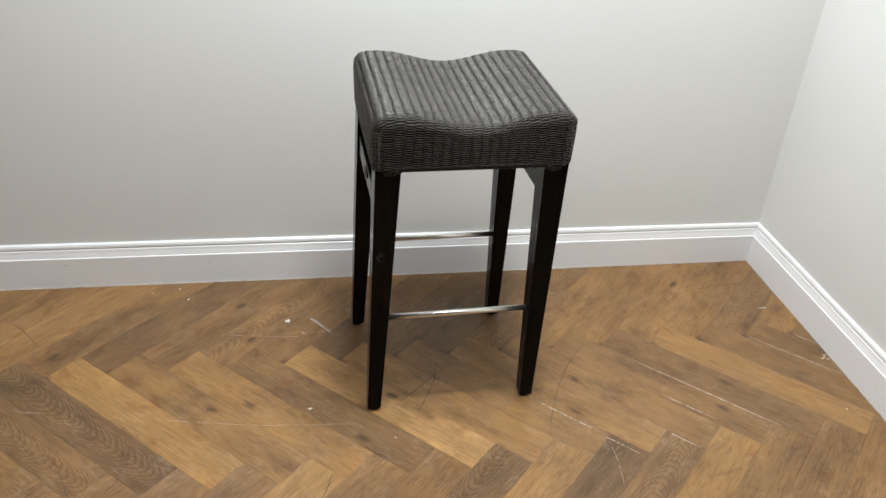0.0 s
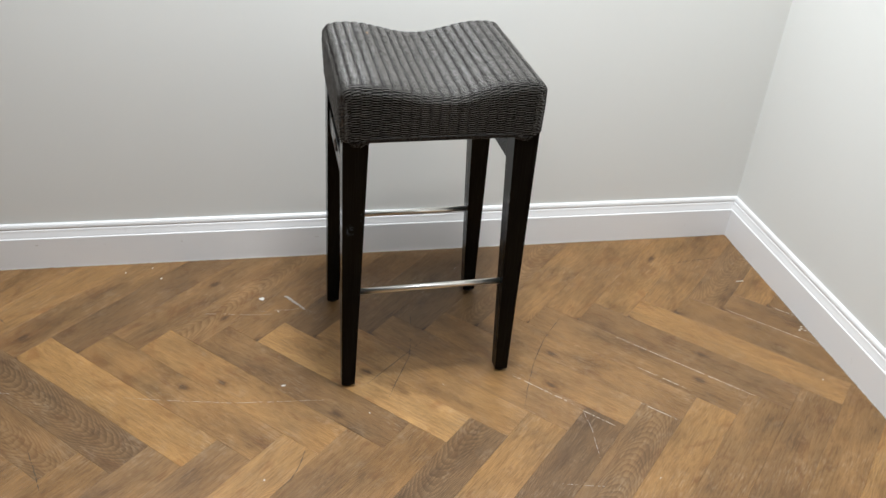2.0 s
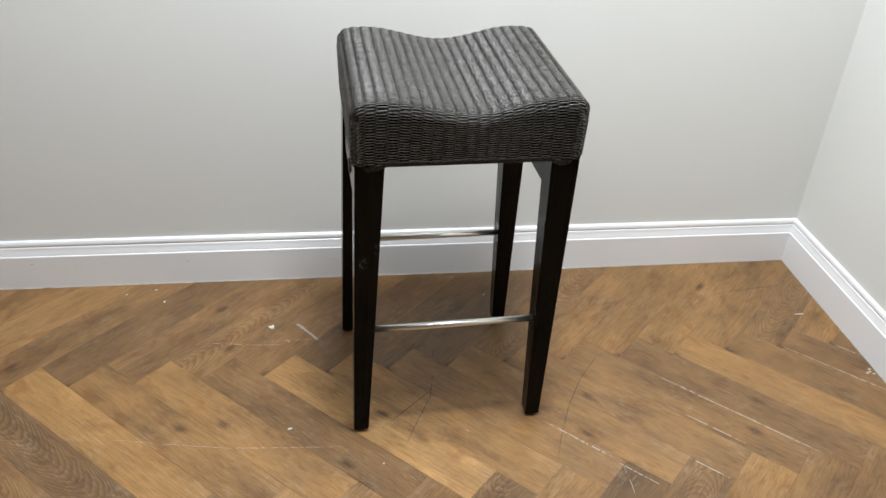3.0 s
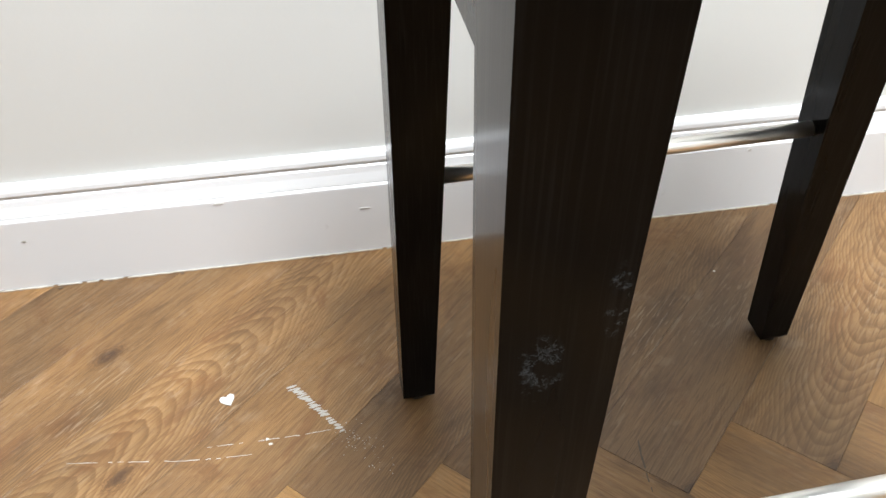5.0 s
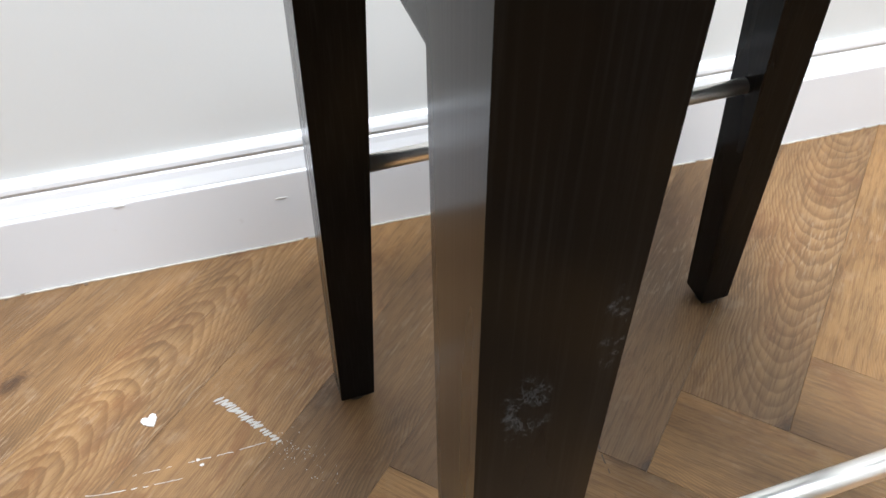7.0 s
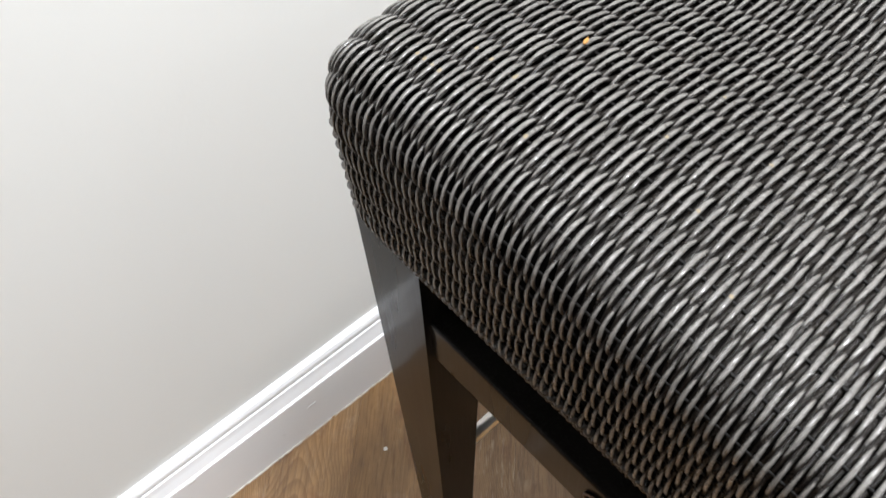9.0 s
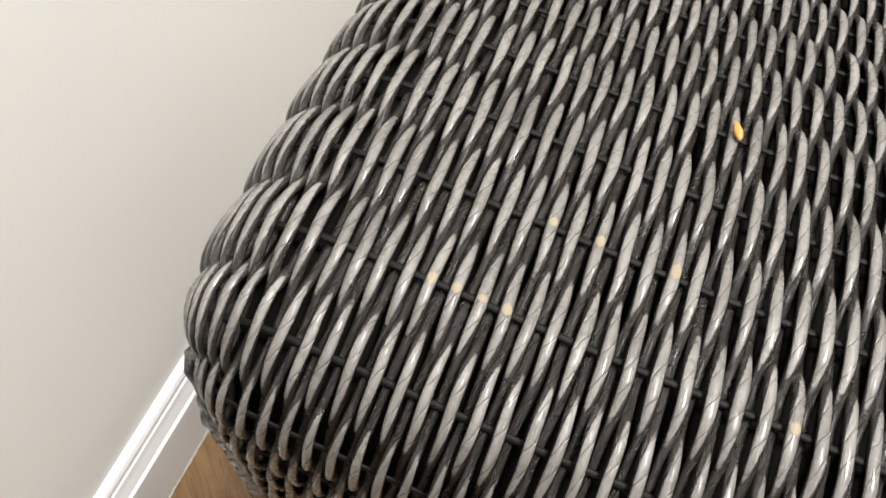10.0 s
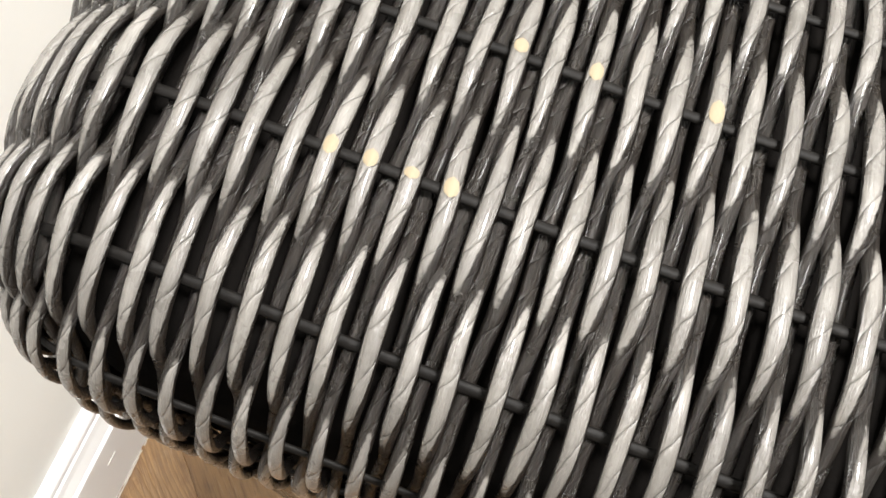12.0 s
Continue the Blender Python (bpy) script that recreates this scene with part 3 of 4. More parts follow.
# down the front the rows lie wider apart, in thicker cord
LIP = int(-np.interp(-EY + RF - RF * math.sin(radians(45)), QY[39:100], QV[39:100]) / PITCH)
FRONT_PITCH = 0.0027
for i in range(-count, count + 1):
    jitter = strand_rng.normal(0, 1, 4)
    front = i < -LIP
    v0 = -LIP * PITCH + (i + LIP) * FRONT_PITCH if front else i * PITCH
    if v0 < QV[0] + 0.003:
        continue
    top = V_FRONT + 0.002 < v0 < V_REAR - 0.002
    lo, hi = (PU[0] + 0.001, PU[-1] - 0.001) if top else (-U_BACK, U_BACK) if v0 > 0 else (-U_FRONT, U_FRONT)
    u = np.linspace(lo, hi, int((hi - lo) / 0.0185 * 8))
    index = np.interp(u, WARPS, np.arange(len(WARPS)))
    index = np.where(u < WARPS[0], (u - WARPS[0]) / 0.0170, np.where(u > WARPS[-1], len(WARPS) - 1 + (u - WARPS[-1]) / 0.0170, index))
    phase = index + (i % 2)
    sway = 0.00009 * np.sin(index * 7.7 + 11 * jitter[1]) + 0.00016 * jitter[0] + 0.00016 * np.sin(index * 0.9 + 6 * jitter[1]) + 0.00010 * np.sin(index * 2.3 + 9 * jitter[2])
    # a crown leans a little along the row, as a twisted cord does
    vv = v0 + sway + 0.00022 * np.sin(np.pi * phase)
    p, n = seat_point(u, vv + 0 * u), seat_normal(u, vv + 0 * u)
    c = np.cos(np.pi * phase)
    # pulled tight round the edges: there the dips lie deep and the cords thin out
    tight = np.maximum(np.clip((np.abs(u) - 0.180) / 0.028, 0, 1), min(1.0, max(0.0, (-v0 - 0.150) / 0.022)))
    lift = AMP * (1 + 0.10 * jitter[3]) * np.tanh(1.3 * c) / np.tanh(1.3) * np.where(c > 0, 1.0, 0.98 + 0.30 * tight)
    r = RAD * (1 + 0.05 * np.sin(index * 5.1 + 4 * jitter[2])) * (1 - 0.20 * tight) * (1.04 if front else 1.0) * np.where(c > 0, 1.0, 1.0 + 0.25 * c * tight)
    if not top:
        ends = np.clip((hi - np.abs(u)) / (0.012 if v0 > 0 else 0.006), 0, 1)
        lift = lift * ends - 0.0035 * (1 - ends) ** 2
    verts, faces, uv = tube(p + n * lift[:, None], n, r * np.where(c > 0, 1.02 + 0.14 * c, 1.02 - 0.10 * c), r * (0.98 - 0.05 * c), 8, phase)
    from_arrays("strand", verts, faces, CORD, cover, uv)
    LAID[i] = u, vv, lift, r

for k, u0 in enumerate(WARPS):
    side = abs(u0) > U_FRONT
    v = np.linspace(V_FRONT + 0.004, V_REAR - 0.004, 140) if side else np.linspace(QV[0] + 0.002, QV[-1] - 0.002, 140)
    u = u0 + 0.0002 * np.sin(v * 90 + k)
    p, n = seat_point(u + 0 * v, v), seat_normal(u + 0 * v, v)
    verts, faces, uv = tube(p + n * (-0.0007 if abs(u0) > 0.19 else 0.0004), n, 0.00075, 0.00045, 8)
    from_arrays("warp_cord", verts, faces, WARP, cover, uv)


def plait(name, path, normal, width, thick, pitch, radius, label, bare):
    """Three cords plaited along a path, as one mesh; bare: how little of the brushed grey they carry, 0 to 1."""
    path, normal = np.asarray(path), np.asarray(normal)
    length = np.concatenate([[0], np.cumsum(np.linalg.norm(np.diff(path, axis=0), axis=1))])
    m = int(length[-1] / pitch * 14)
    s = np.linspace(0, length[-1], m)
    p = np.stack([np.interp(s, length, path[:, k]) for k in range(3)], -1)
    n = np.stack([np.interp(s, length, normal[:, k]) for k in range(3)], -1)
    n /= np.linalg.norm(n, axis=1)[:, None]
    t = np.gradient(p, axis=0)
    b = np.cross(t / np.linalg.norm(t, axis=1)[:, None], n)
    vs, fs, us, base = [], [], [], 0
    for k in range(3):
        ph = 2 * np.pi * (s / pitch + k / 3)
        q = p + b * (width * np.sin(ph))[:, None] + n * (thick * np.sin(2 * ph))[:, None]
        v, f, uv = tube(q, n, radius, radius, 10, 0.22 * np.sin(2 * ph) + bare)
        vs.append(v), fs.append(f + base), us.append(uv)
        base += len(v)
    ob = from_arrays(name, np.concatenate(vs), np.concatenate(fs), CORD, cover, np.concatenate(us))
    ob["label"] = label


for sx in (-1, 1):
    for sy in (-1, 1):
        z = np.linspace(SEAT_LOW + 0.003, CREST - (0.036 if sy > 0 else 0.014), 40)
        k = np.clip((z - SEAT_LOW) / 0.1, 0, 1)
        top_in = 0.010 * np.clip((z - 0.712) / 0.022, 0, 1) ** 2
        back = 0.0035 if sy > 0 else 0.0008
        path = np.stack([sx * (EX - 0.0084 - back + 0.002 * k - top_in) - 0.0005, sy * (EY - 0.0084 - back + 0.002 * k - top_in) - 0.004 + (0.0105 if sy > 0 else 0), z], -1)
        plait("corner_braid", path, np.tile((sx * 0.7, sy * 0.7, 0.12), (40, 1)), 0.0072, 0.0022, 0.024, 0.0031, "plaited corner seam", 0.32)
th = np.linspace(0, 2 * np.pi, 400)
e = 0.16
ca, sa = np.cos(th), np.sin(th)
px, py = np.sign(ca) * np.abs(ca) ** e * (EX - 0.0045), np.sign(sa) * np.abs(sa) ** e * (EY - 0.0035)
corner = np.clip((np.abs(px) - 0.145) / 0.02, 0, 1) * np.clip((np.abs(py) - 0.145) / 0.02, 0, 1)
path = np.stack([px - 0.0005, py - 0.004 + 0.0105 * np.clip(py / EY, 0, 1.03), SEAT_LOW + 0.002 - 0.009 * corner], -1)
plait("edge_braid", path, np.stack([ca, sa, 0 * th - 0.2], -1), 0.0036, 0.0014, 0.013, 0.0021, "plaited lower edge trim", 0.60)

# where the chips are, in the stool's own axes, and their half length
WORN = ((-0.1730, 0.1398, 0.0019), (-0.1730, 0.1355, 0.0017), (-0.1730, 0.1312, 0.0011), (-0.1730, 0.1270, 0.0019),
        (-0.1535, 0.1226, 0.0016), (-0.1535, 0.1145, 0.0020), (-0.1535, 0.1010, 0.0026),
        (-0.1730, 0.0770, 0.0018), (-0.1350, 0.0430, 0.0015), (-0.1535, 0.0180, 0.0012), (-0.1160, 0.0100, 0.0013), (-0.1755, -0.0100, 0.0014), (-0.0920, 0.0450, 0.0010))
# bare paper shows where the paint has chipped off the crowns


def worn_spot(u0, v0, size):
    """A thin patch that hugs the crown of the nearest strand over the nearest warp."""
    k = int(np.argmin(np.abs(WARPS - u0)))
    i = round(v0 / PITCH)
    i += (i + k) % 2
    th = np.linspace(-0.72, 0.72, 7)
    along, sideways, raised, thick = LAID[i]
    bm = bmesh.new()
    grid = []
    for a in np.linspace(-1, 1, 7):
        u = WARPS[k] + a * size
        v, rise, radius = (float(np.interp(u, along, q)) for q in (sideways, raised, thick))
        c0, n0 = seat_point(np.array([u]), np.array([v]))[0], Vector(seat_normal(np.array([u]), np.array([v]))[0])
        across = n0.cross(Vector((1, 0, 0)) if abs(n0.x) < 0.9 else Vector((0, 0, 1))).normalized()
        half = math.sqrt(max(0.0, 1 - a * a)) * 0.9 + 0.1
        row = []
        for t in th:
            d = n0 * math.cos(t * half) * (radius * 0.93) + across * math.sin(t * half) * (radius * 1.16)
            row.append(bm.verts.new(Vector(c0) + n0 * rise + d * 1.05))
        grid.append(row)
    for r, q in zip(grid, grid[1:]):
        for j in range(6):
            bm.faces.new((r[j], r[j + 1], q[j + 1], q[j]))
    part("worn_spot", bm, CREAM, cover, "chip of bare cream paper", True)


for x, y, size in WORN:
    worn_spot(float(np.interp(x + 0.0005, PX[40:355], PU[40:355])), float(np.interp(y + 0.004, QY[39:100], QV[39:100])), size * 0.62)
# the stool stands a little out of square, as it does on its worn joints
SKEW = Matrix(((1, 0, -0.006, 0), (0.0345, 1, -0.019, 0), (0, 0, 1, 0), (0, 0, 0, 1)))
# one front corner a little further out, the rear legs splayed at the foot and upright behind
SPLAY, SPREAD, REAR = 0.0075, 0.004, 0.012


def worn_in(x, y, z):
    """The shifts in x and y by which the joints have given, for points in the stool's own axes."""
    rear = np.clip(y / HY, 0, 1.03)
    dx = SPLAY * np.clip((x / HX + 1) / 2, 0, 1) * np.clip((1 - y / HY) / 2, 0, 1) + SPREAD * np.clip(x / HX, -1, 1) * rear * np.clip(1 - z / 0.62, 0, 1)
    return dx, REAR * rear * np.clip(z / 0.75, 0, 1)


for ob in stool.children_recursive:
    me = ob.data
    co = np.empty(len(me.vertices) * 3, np.float32)
    me.vertices.foreach_get("co", co)
    co = co.reshape(-1, 3)
    dx, dy = worn_in(*co.T)
    co[:, 0] += dx
    co[:, 1] += dy
    me.vertices.foreach_set("co", co.ravel())
    me.transform(SKEW)

# ---- marks and litter ----
def flat_shape(name, points, z0, z1, material, label, category):
    bm = bmesh.new()
    lo = [bm.verts.new((x, y, z0)) for x, y in points]
    hi = [bm.verts.new((x, y, z1)) for x, y in points]
    m = len(points)
    for i in range(m):
        bm.faces.new((lo[i], lo[(i + 1) % m], hi[(i + 1) % m], hi[i]))
    bm.faces.new(hi)
    bm.faces.new(lo[::-1])
    bmesh.ops.recalc_face_normals(bm, faces=bm.faces[:])
    return tagged(mesh_object(name, bm, material), label, category)


def crumb(x, y, size, z=0.0, material=None, name="paint_fleck", label="small white paint fleck on the wooden floor", category="paint fleck", seed=0):
    rng = random.Random(seed)
    pts = []
    for k in range(9):
        t = 2 * math.pi * k / 9
        r = size * rng.uniform(0.6, 1.15)
        pts.append((x + r * math.cos(t), y + r * 0.75 * math.sin(t)))
    return flat_shape(name, pts, z + 0.0002, z + 0.0002 + size * 0.22, material or FLECK, label, category)



def seat_place(x, y):
    """A place on the stool's crowns from the stool's own x and y, in the world."""
    u = np.interp(x + 0.0005, PX[40:355], PU[40:355])
    v = np.interp(y + 0.004, QY[39:100], QV[39:100])
    p = Vector(seat_point(np.array([u]), np.array([v]))[0]) + Vector((0, 0, AMP + RAD))
    dx, dy = worn_in(p.x, p.y, p.z)
    return stool.matrix_world @ (SKEW @ (p + Vector((dx, dy, 0))))


husk = bmesh.new()
bmesh.ops.create_uvsphere(husk, u_segments=16, v_segments=10, radius=1.0)
for vert in husk.verts:
    x, y, z = vert.co
    taper = 1 - 0.35 * max(0, x)
    vert.co = (x * 0.0027, y * 0.0010 * taper, z * 0.0009 * taper)
spot = seat_place(-0.1155, 0.0985)
husk = tagged(mesh_object("husk", husk, SEED, smooth=True), "tiny golden husk lying on the woven seat", "husk")
husk.matrix_world = Matrix.Translation(spot + Vector((0, 0, 0.0007))) @ pose(0, 0, 0, 0, 8, 20)

flat_shape("paint_flake", [(-1.4490 + 0.0078 * (px * 0.94 - py * 0.34), -0.2040 + 0.0078 * (px * 0.34 + py * 0.94)) for px, py in
            ((0, 0.50), (0.25, 0.75), (0.65, 0.85), (0.95, 0.5), (0.85, 0.0), (0.45, -0.55), (0.05, -1.0), (-0.45, -0.5), (-0.85, 0.05), (-0.9, 0.55), (-0.6, 0.85), (-0.22, 0.75))],
           0.0002, 0.0011, FLECK, "heart-shaped white paint flake on the wooden floor", "paint flake")
for n, (x, y, size) in enumerate(((-1.741, -0.028, 0.0028), (-1.714, -0.081, 0.0036), (-1.408, -0.555, 0.0046), (-1.220, -0.671, 0.0022), (-1.459, -0.841, 0.0024),
                                  (-1.033, -0.595, 0.0014), (-0.076, -0.691, 0.0030), (-0.626, -0.947, 0.0022), (-1.810, -0.044, 0.0028), (-1.411, -0.258, 0.0022),
                                  (-1.408, -0.264, 0.0020), (-0.903, -0.107, 0.0018),
                                  (-1.247, -0.079, 0.0035))):
    tagged(crumb(x, y, size, seed=n), group="paint flecks on the floor")
for n, (x, y) in enumerate(((-0.012, -0.480), (-0.016, -0.489), (-0.010, -0.497), (-0.024, -0.493))):
    tagged(crumb(x, y, 0.0042, material=DUST, name="debris_crumb", label="dusty crumb of debris against the skirting board", category="debris", seed=40 + n),
           group="debris by the skirting")
for n, (x, y, size) in enumerate(((-1.504, -0.0045, 0.0026), (-1.638, -0.006, 0.0034), (-1.354, -0.004, 0.0020), (-1.583, -0.0045, 0.0022), (-0.832, -0.004, 0.0022))):
    tagged(crumb(x, y, size, material=GRIT, name="grit_crumb", label="dark crumb of grit at the foot of the skirting", category="grit", seed=60 + n),
           group="grit by the skirting")
flat_shape("wood_splinter", [(-0.091, -0.256), (-0.067, -0.2555), (-0.067, -0.252), (-0.091, -0.253)], 0.0002, 0.002, DUST, "pale wood splinter on the wooden floor", "splinter")


# ---- the floor ----
WIDE, LONG, A0, C0 = 0.0994, 0.567, -0.610, 0.441
R2 = math.sqrt(0.5)
floor_ob = bmesh.new()
box(floor_ob, (WEST - THICK, SOUTH - THICK, -0.10), (GAP + THICK, GAP + THICK, -0.0065))
floor_ob = tagged(mesh_object("floor", floor_ob, SUBFLOOR), "worn oak plank floor laid in a herringbone pattern", "floor", kind="structure")


def clipped(poly):
    for axis, limit, sign in ((0, GAP - 0.001, 1), (0, WEST + 0.001, -1), (1, GAP - 0.001, 1), (1, SOUTH + 0.001, -1)):
        out = []
        for p, q in zip(poly, poly[1:] + poly[:1]):
            dp, dq = sign * (limit - p[axis]), sign * (limit - q[axis])
            if dp >= 0:
                out.append(p)
            if dp * dq < 0:
                t = dp / (dp - dq)
                out.append((p[0] + t * (q[0] - p[0]), p[1] + t * (q[1] - p[1])))
        poly = out
        if len(poly) < 3:
            return []
    return poly


def plank_mesh(local):
    """A board with softly broken edges; local: its outline, counter-clockwise, in its own axes."""
    me = bpy.data.meshes.new("plank")
    m = len(local)
    cx, cy = sum(p[0] for p in local) / m, sum(p[1] for p in local) / m

    def shrink(p, d):
        ex, ey = p[0] - cx, p[1] - cy
        return (p[0] - math.copysign(min(d, abs(ex)), ex), p[1] - math.copysign(min(d, abs(ey)), ey))

    verts = [(*shrink(p, 0.00012), -0.006) for p in local] + [(*shrink(p, 0.00012), -0.00025) for p in local] + [(*shrink(p, 0.00045), 0.0) for p in local]
    faces = [tuple(range(2 * m, 3 * m))]
    for r in (0, m):
        faces += [(r + i, r + (i + 1) % m, r + m + (i + 1) % m, r + m + i) for i in range(m)]
    me.from_pydata(verts, [], faces)
    me.materials.append(PLANK)
    return me


WHOLE = plank_mesh([(0, 0), (LONG, 0), (LONG, WIDE), (0, WIDE)])


def lay(a0, v0, across, tone, heart, knot):
    """One plank with its corner at (a0, v0) in the floor's diagonal axes; across: its length runs along v."""
    ex = Vector((R2, -R2)) if across else Vector((R2, R2))
    start = Vector((R2 * (a0 + v0), R2 * (a0 - v0)))
    if not across:
        start = Vector((R2 * (a0 + v0 + WIDE), R2 * (a0 - v0 - WIDE)))
    ey = Vector((-ex.y, ex.x))
    outline = [tuple(start + ex * p + ey * q) for p, q in ((0, 0), (LONG, 0), (LONG, WIDE), (0, WIDE))]
    cut = clipped(outline)
    if not cut:
        return
    area = 0.5 * abs(sum(p[0] * q[1] - q[0] * p[1] for p, q in zip(cut, cut[1:] + cut[:1])))
    if area < 0.0004:
        return
    me = WHOLE
    if len(cut) != 4 or area < 0.99 * LONG * WIDE:
        me = plank_mesh([((Vector(p) - start) @ ex, (Vector(p) - start) @ ey) for p in cut])
    ob = new("plank", me)
    ob.parent = floor_ob
    ob.color = (tone, heart, *knot)
    ob.matrix_world = Matrix.Translation((*start, 0)) @ Matrix.Rotation(math.atan2(ex.y, ex.x), 4, "Z")


# board tones; (0, False) -5 and -4 also carry darkness under the stool as colour
TONES = {(0, True): {-12: 0.3, -11: 0.14, -10: 0.82, -9: 0.58, -8: 0.66, -7: 0.30, -6: 0.95, -5: 0.7, -4: 0.5, -3: 0.6, -2: 0.52, -1: 0.38, 0: 0.27, 1: 0.70, 2: 0.42, 3: 0.38, 4: 0.32},
         (-1, False): {-10: 0.4, -9: 0.75, -8: 0.36, -7: 0.45, -6: 0.16, -5: 0.64, -4: 0.06, -3: 0.28, -2: 0.70, -1: 0.4, 0: 0.32, 1: 0.5},
         (0, False): {-13: 0.6, -12: 0.68, -11: 0.42, -10: 0.18, -9: 0.34, -8: 0.42, -7: 0.42, -6: 0.25, -5: 0.12, -4: 0.02, -3: 0.3, -2: 0.5, -1: 0.5, 0: 0.6, 1: 0.5, 2: 0.34, 3: 0.65}}
# boards cut through the heart, with arched figure
ARCHED = {(0, True, -11): 0.5, (0, True, -12): 0.42, (0, False, -8): 0.55, (0, False, 2): 0.5, (-1, False, -3): 0.45, (0, False, -3): 0.4, (-1, False, -6): 0.6}
# boards with a knot: how far along and across it lies
KNOTS = {(0, True, -9): (0.50, 0.70), (0, True, -8): (0.43, 0.38), (0, False, -8): (0.205, 0.30), (0, False, -9): (0.54, 0.62), (0, True, -6): (0.50, 0.78), (0, True, -7): (0.74, 0.20),
         (0, False, -11): (0.10, 0.49), (0, True, -2): (0.37, 0.24), (0, True, -3): (0.64, 0.17), (0, True, 0): (0.56, 0.67), (0, True, -1): (0.80, 0.66),
         (0, False, 0): (0.56, 0.61)}
tones = random.Random(11)
for m in range(-7, 4):
    for k in range(-60, 50):
        kw = A0 + k * WIDE
        mid = Vector((R2 * (kw + m * LONG + kw + C0 - m * LONG), R2 * (kw + m * LONG - kw - C0 + m * LONG)))
        if not (WEST - 1 < mid.x < 1 and SOUTH - 1 < mid.y < 1):
            continue
        for across, a in ((True, kw - WIDE), (False, kw)):
            tone = TONES.get((m, across), {}).get(k, tones.uniform(0.12, 0.85)) * 0.9 + 0.05
            lay(a + m * LONG, kw + C0 - m * LONG, across, tone, ARCHED.get((m, across, k), tones.choice((-0.9, -0.4, 0.1, 0.9, 1.4))), KNOTS.get((m, across, k), (-3.0, 0.0)))


# ---- scuffs, scratches and dusty joints of the floor ----
mark_rng = random.Random(3)


def scuff(points, width, material, label, gaps=0.0, rise=0.0004, name="scuff_mark"):
    """A thin worn line along points, broken here and there."""
    pts = np.array(points, float)
    s = np.concatenate([[0], np.cumsum(np.linalg.norm(np.diff(pts, axis=0), axis=1))])
    m = max(8, int(s[-1] / 0.0045))
    t = np.linspace(0, s[-1], m)
    q = np.stack([np.interp(t, s, pts[:, k]) for k in (0, 1)], -1)
    for _ in range(3):
        q[1:-1] = 0.25 * q[:-2] + 0.5 * q[1:-1] + 0.25 * q[2:]
    q = q + np.array([[mark_rng.gauss(0, 0.0002), mark_rng.gauss(0, 0.0002)] for _ in range(m)])
    d = np.gradient(q, axis=0)
    side = np.stack([-d[:, 1], d[:, 0]], -1) / (np.linalg.norm(d, axis=1)[:, None] + 1e-9)
    bm = bmesh.new()
    last = None
    for i in range(m):
        w = width * (0.35 + 0.65 * mark_rng.random()) * min(1.0, 0.3 + 3 * min(i, m - 1 - i) / m)
        a, b = q[i] + side[i] * w / 2, q[i] - side[i] * w / 2
        ring = [bm.verts.new((*a, 0.0001)), bm.verts.new((*a, rise)), bm.verts.new((*b, rise)), bm.verts.new((*b, 0.0001))]
        if last and mark_rng.random() >= gaps:
            for j in range(3):
                bm.faces.new((last[j], last[j + 1], ring[j + 1], ring[j]))
        last = ring
    loose = [v for v in bm.verts if not v.link_faces]
    bmesh.ops.delete(bm, geom=loose, context="VERTS")
    bmesh.ops.recalc_face_normals(bm, faces=bm.faces[:])
    return part(name, bm, material, floor_ob, label)


for line in (((-2.076, -0.496), (-2.001, -0.512)), ((-1.765, -0.554), (-1.664, -0.575), (-1.526, -0.600), (-1.424, -0.608), (-1.320, -0.615)),
             ((-0.725, -0.722), (-0.725, -0.787), (-0.740, -0.891)), ((-1.594, -0.254), (-1.537, -0.262), (-1.492, -0.269), (-1.448, -0.2725), (-1.411, -0.273)),
             ((-1.472, -0.2573), (-1.427, -0.2584), (-1.384, -0.2584), (-1.342, -0.2565)), ((-0.846, -0.934), (-0.751, -0.954))):
    scuff(line, 0.0010, CHALK, "fine white scratch", 0.35, 0.0003)
for line in (((-0.187, -0.381), (0.0, -0.568)), ((-0.546, -0.464), (-0.284, -0.726)), ((-0.534, -0.590), (-0.435, -0.689)),
             ((-0.731, -0.718), (-0.664, -0.785)), ((-0.579, -0.714), (-0.514, -0.779)), ((-0.048, -0.384), (-0.002, -0.430)), ((-0.859, -0.582), (-0.742, -0.699))):
    scuff(line, 0.0025, DUST, "pale dust in the joint", 0.2)
for line in (((-1.078, -0.393), (-1.097, -0.482), (-1.149, -0.582), (-1.170, -0.629)), ((-1.216, -0.574), (-1.176, -0.537), (-1.102, -0.470), (-1.058, -0.430)),
             ((-0.669, -0.368), (-0.739, -0.453), (-0.791, -0.539), (-0.837, -0.639), (-0.862, -0.705)), ((-1.368, -0.759), (-1.384, -0.807), (-1.403, -0.844), (-1.437, -0.878)),
             ((-2.147, -0.155), (-2.113, -0.192), (-2.062, -0.263)), ((-0.258, -0.146), (-0.179, -0.134), (-0.078, -0.122)), ((-1.067, -0.314), (-1.071, -0.339), (-1.074, -0.375)),
             ((-1.940, -0.694), (-1.911, -0.769), (-1.895, -0.816))):
    scuff(line, 0.0023, SCRATCH, "dark curved rubber mark", 0.10, 0.0003)
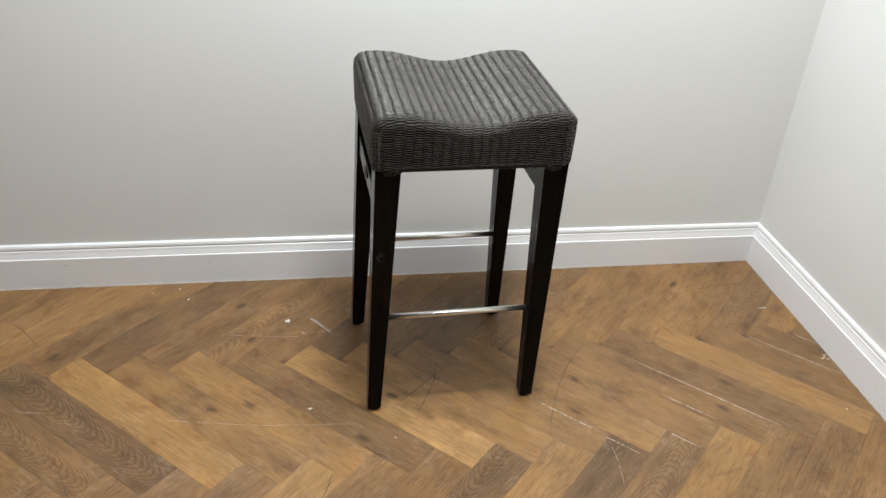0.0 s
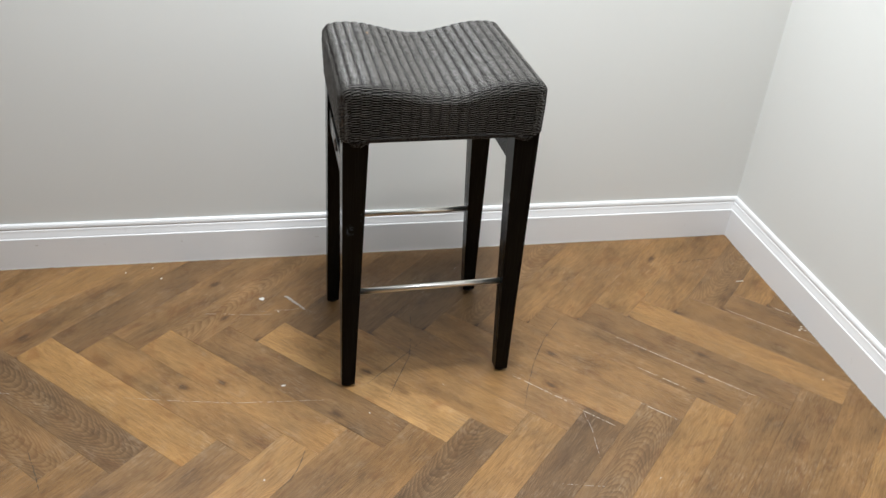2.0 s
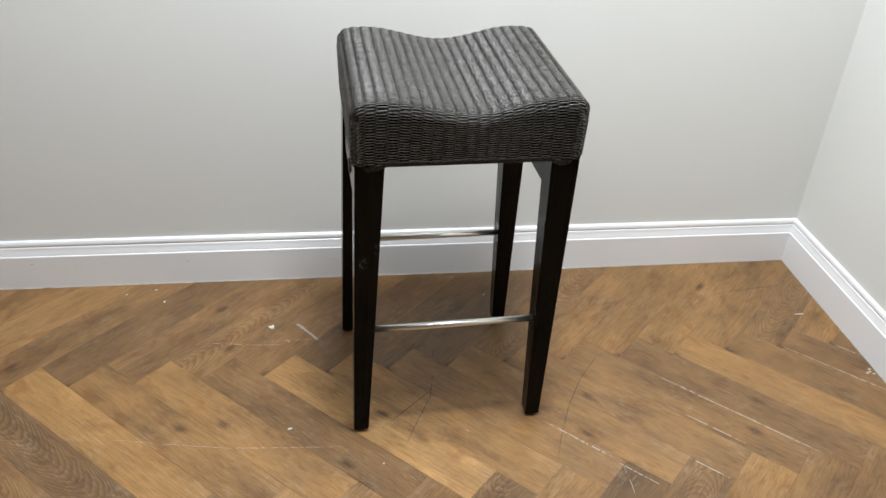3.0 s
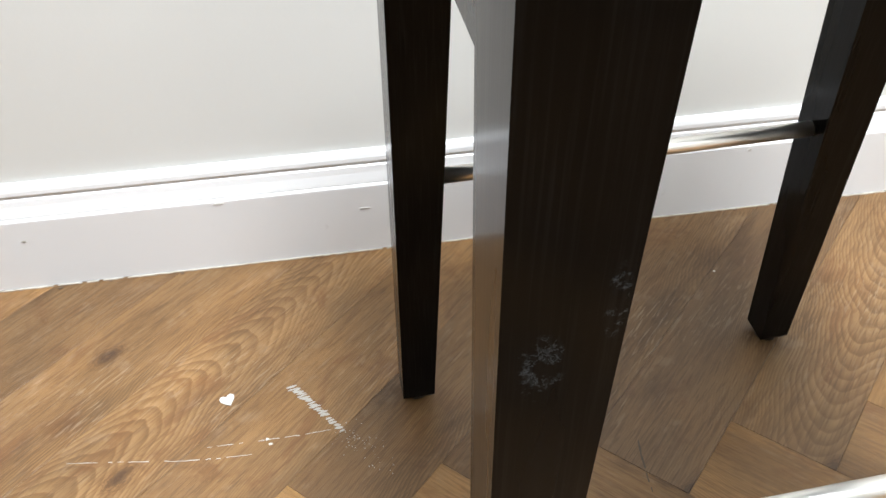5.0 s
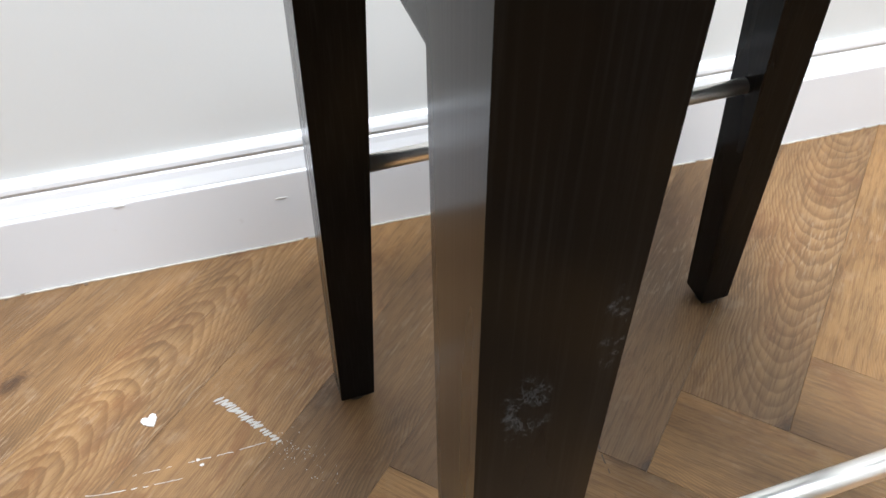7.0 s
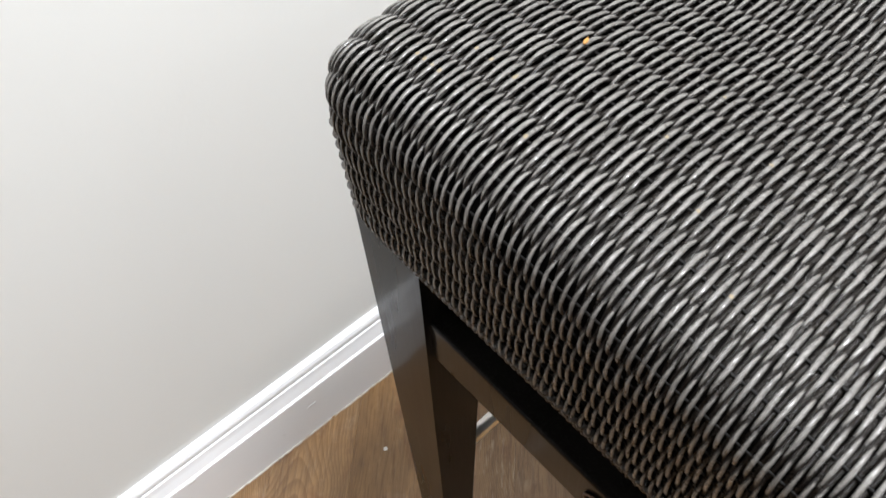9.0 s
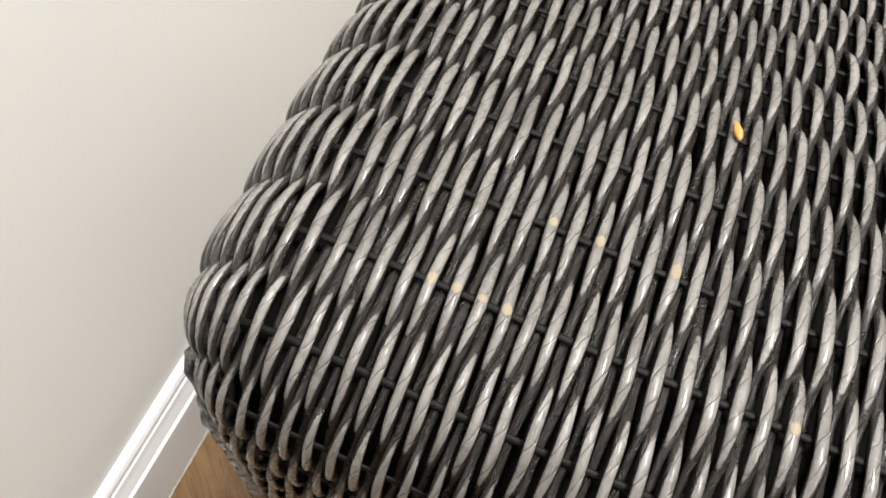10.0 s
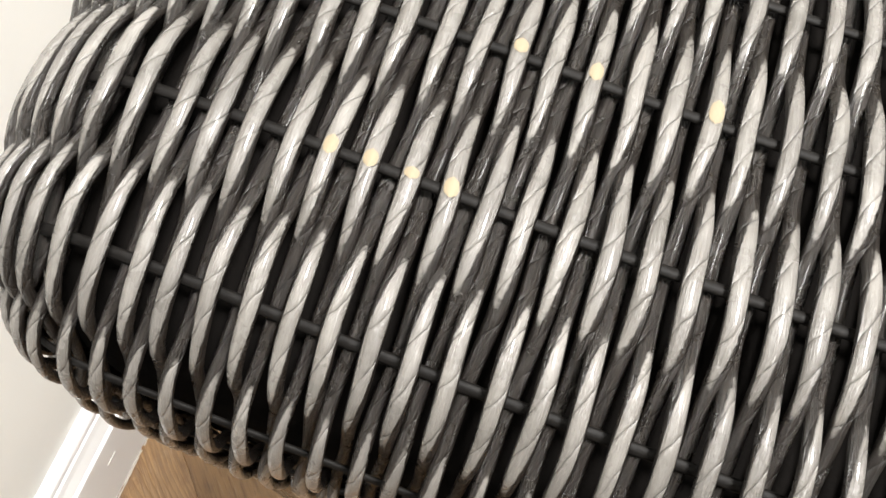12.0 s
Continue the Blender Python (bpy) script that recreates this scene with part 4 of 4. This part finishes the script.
# a chalky scrape: a row of short slanting smears, and the dust that trails off from it
bm = bmesh.new()
start, end = Vector((-1.3860, -0.1970)), Vector((-1.3405, -0.2585))
way = (end - start).normalized()
for i in range(24):
    mid = start.lerp(end, i / 23) + Vector((mark_rng.gauss(0, 0.0006), mark_rng.gauss(0, 0.0006)))
    slant = Matrix.Rotation(math.radians(62 + mark_rng.gauss(0, 9)), 2) @ way
    flank = Vector((-slant.y, slant.x))
    long, broad = 0.0068 * (1.0 - 0.45 * i / 23) * mark_rng.uniform(0.7, 1.1), 0.0015 * mark_rng.uniform(0.7, 1.1)
    rim = [mid + slant * long * math.cos(t) * mark_rng.uniform(0.8, 1.1) + flank * broad * math.sin(t) * mark_rng.uniform(0.7, 1.1) for t in (k * math.pi / 5 for k in range(10))]
    height = 0.0004 + 0.00003 * (i % 4)
    crest = [bm.verts.new((*q, height)) for q in rim]
    foot = [bm.verts.new((*q, 0.0001)) for q in rim]
    bm.faces.new(crest)
    for k in range(10):
        bm.faces.new((foot[k], foot[(k + 1) % 10], crest[(k + 1) % 10], crest[k]))
bmesh.ops.recalc_face_normals(bm, faces=bm.faces[:])
part("scrape_mark", bm, CHALK, floor_ob, "chalky white scrape")
bm = bmesh.new()
for i in range(70):
    along = abs(mark_rng.gauss(0, 0.35))
    mid = Vector((-1.338, -0.262)).lerp(Vector((-1.295, -0.315)), along) + Vector((mark_rng.gauss(0, 0.010), mark_rng.gauss(0, 0.010)))
    size = mark_rng.uniform(0.0002, 0.0006)
    rim = [mid + Vector((size * math.cos(t), size * math.sin(t))) * mark_rng.uniform(0.6, 1.2) for t in (k * math.pi / 3 for k in range(6))]
    crest = [bm.verts.new((*q, 0.0003)) for q in rim]
    foot = [bm.verts.new((*q, 0.0001)) for q in rim]
    bm.faces.new(crest)
    for k in range(6):
        bm.faces.new((foot[k], foot[(k + 1) % 6], crest[(k + 1) % 6], crest[k]))
bmesh.ops.recalc_face_normals(bm, faces=bm.faces[:])
part("chalk_dust", bm, CHALK, floor_ob, "fine scattered chalk dust")
# filler squeezed out along the foot of the boards
scuff([(-3.4 + 0.05 * i, -0.0010) for i in range(68)], 0.0030, CAULK, "grubby filler along the skirting", 0.03, 0.0009, "filler_line")
scuff([(-0.0010, -3.0 + 0.05 * i) for i in range(60)], 0.0024, CAULK, "grubby filler along the skirting", 0.05, 0.0008, "filler_line")


def knock(x, z, w, hgt, material, label, seed):
    """A small chip or smear on the face of the board along the back wall."""
    rng = random.Random(seed)
    bm = bmesh.new()
    ring = []
    for k in range(10):
        t = 2 * math.pi * k / 10
        r = rng.uniform(0.6, 1.1)
        ring.append((x + w * r * math.cos(t), z + hgt * r * math.sin(t)))
    front = [bm.verts.new((px, -0.0006, pz)) for px, pz in ring]
    rear = [bm.verts.new((px, 0.0004, pz)) for px, pz in ring]
    for k in range(10):
        bm.faces.new((front[k], rear[k], rear[(k + 1) % 10], front[(k + 1) % 10]))
    bm.faces.new(front)
    bmesh.ops.recalc_face_normals(bm, faces=bm.faces[:])
    part("chip_mark", bm, material, bpy.data.objects["baseboard_north"], label)


for seed, (x, z, w, hgt, mat, text) in enumerate(((-1.449, 0.0895, 0.0060, 0.0014, FLECK, "raised white paint chip"), (-0.831, 0.087, 0.0022, 0.0010, CAULK, "small grey knock"),
                                                  (-1.659, 0.067, 0.0024, 0.0010, CAULK, "small grey knock"), (-1.289, 0.0625, 0.0085, 0.0009, FLECK, "faint paint run"),
                                                  (-2.032, 0.073, 0.0050, 0.0010, CAULK, "small grey knock"))):
    knock(x, z, w, hgt, mat, text, seed)
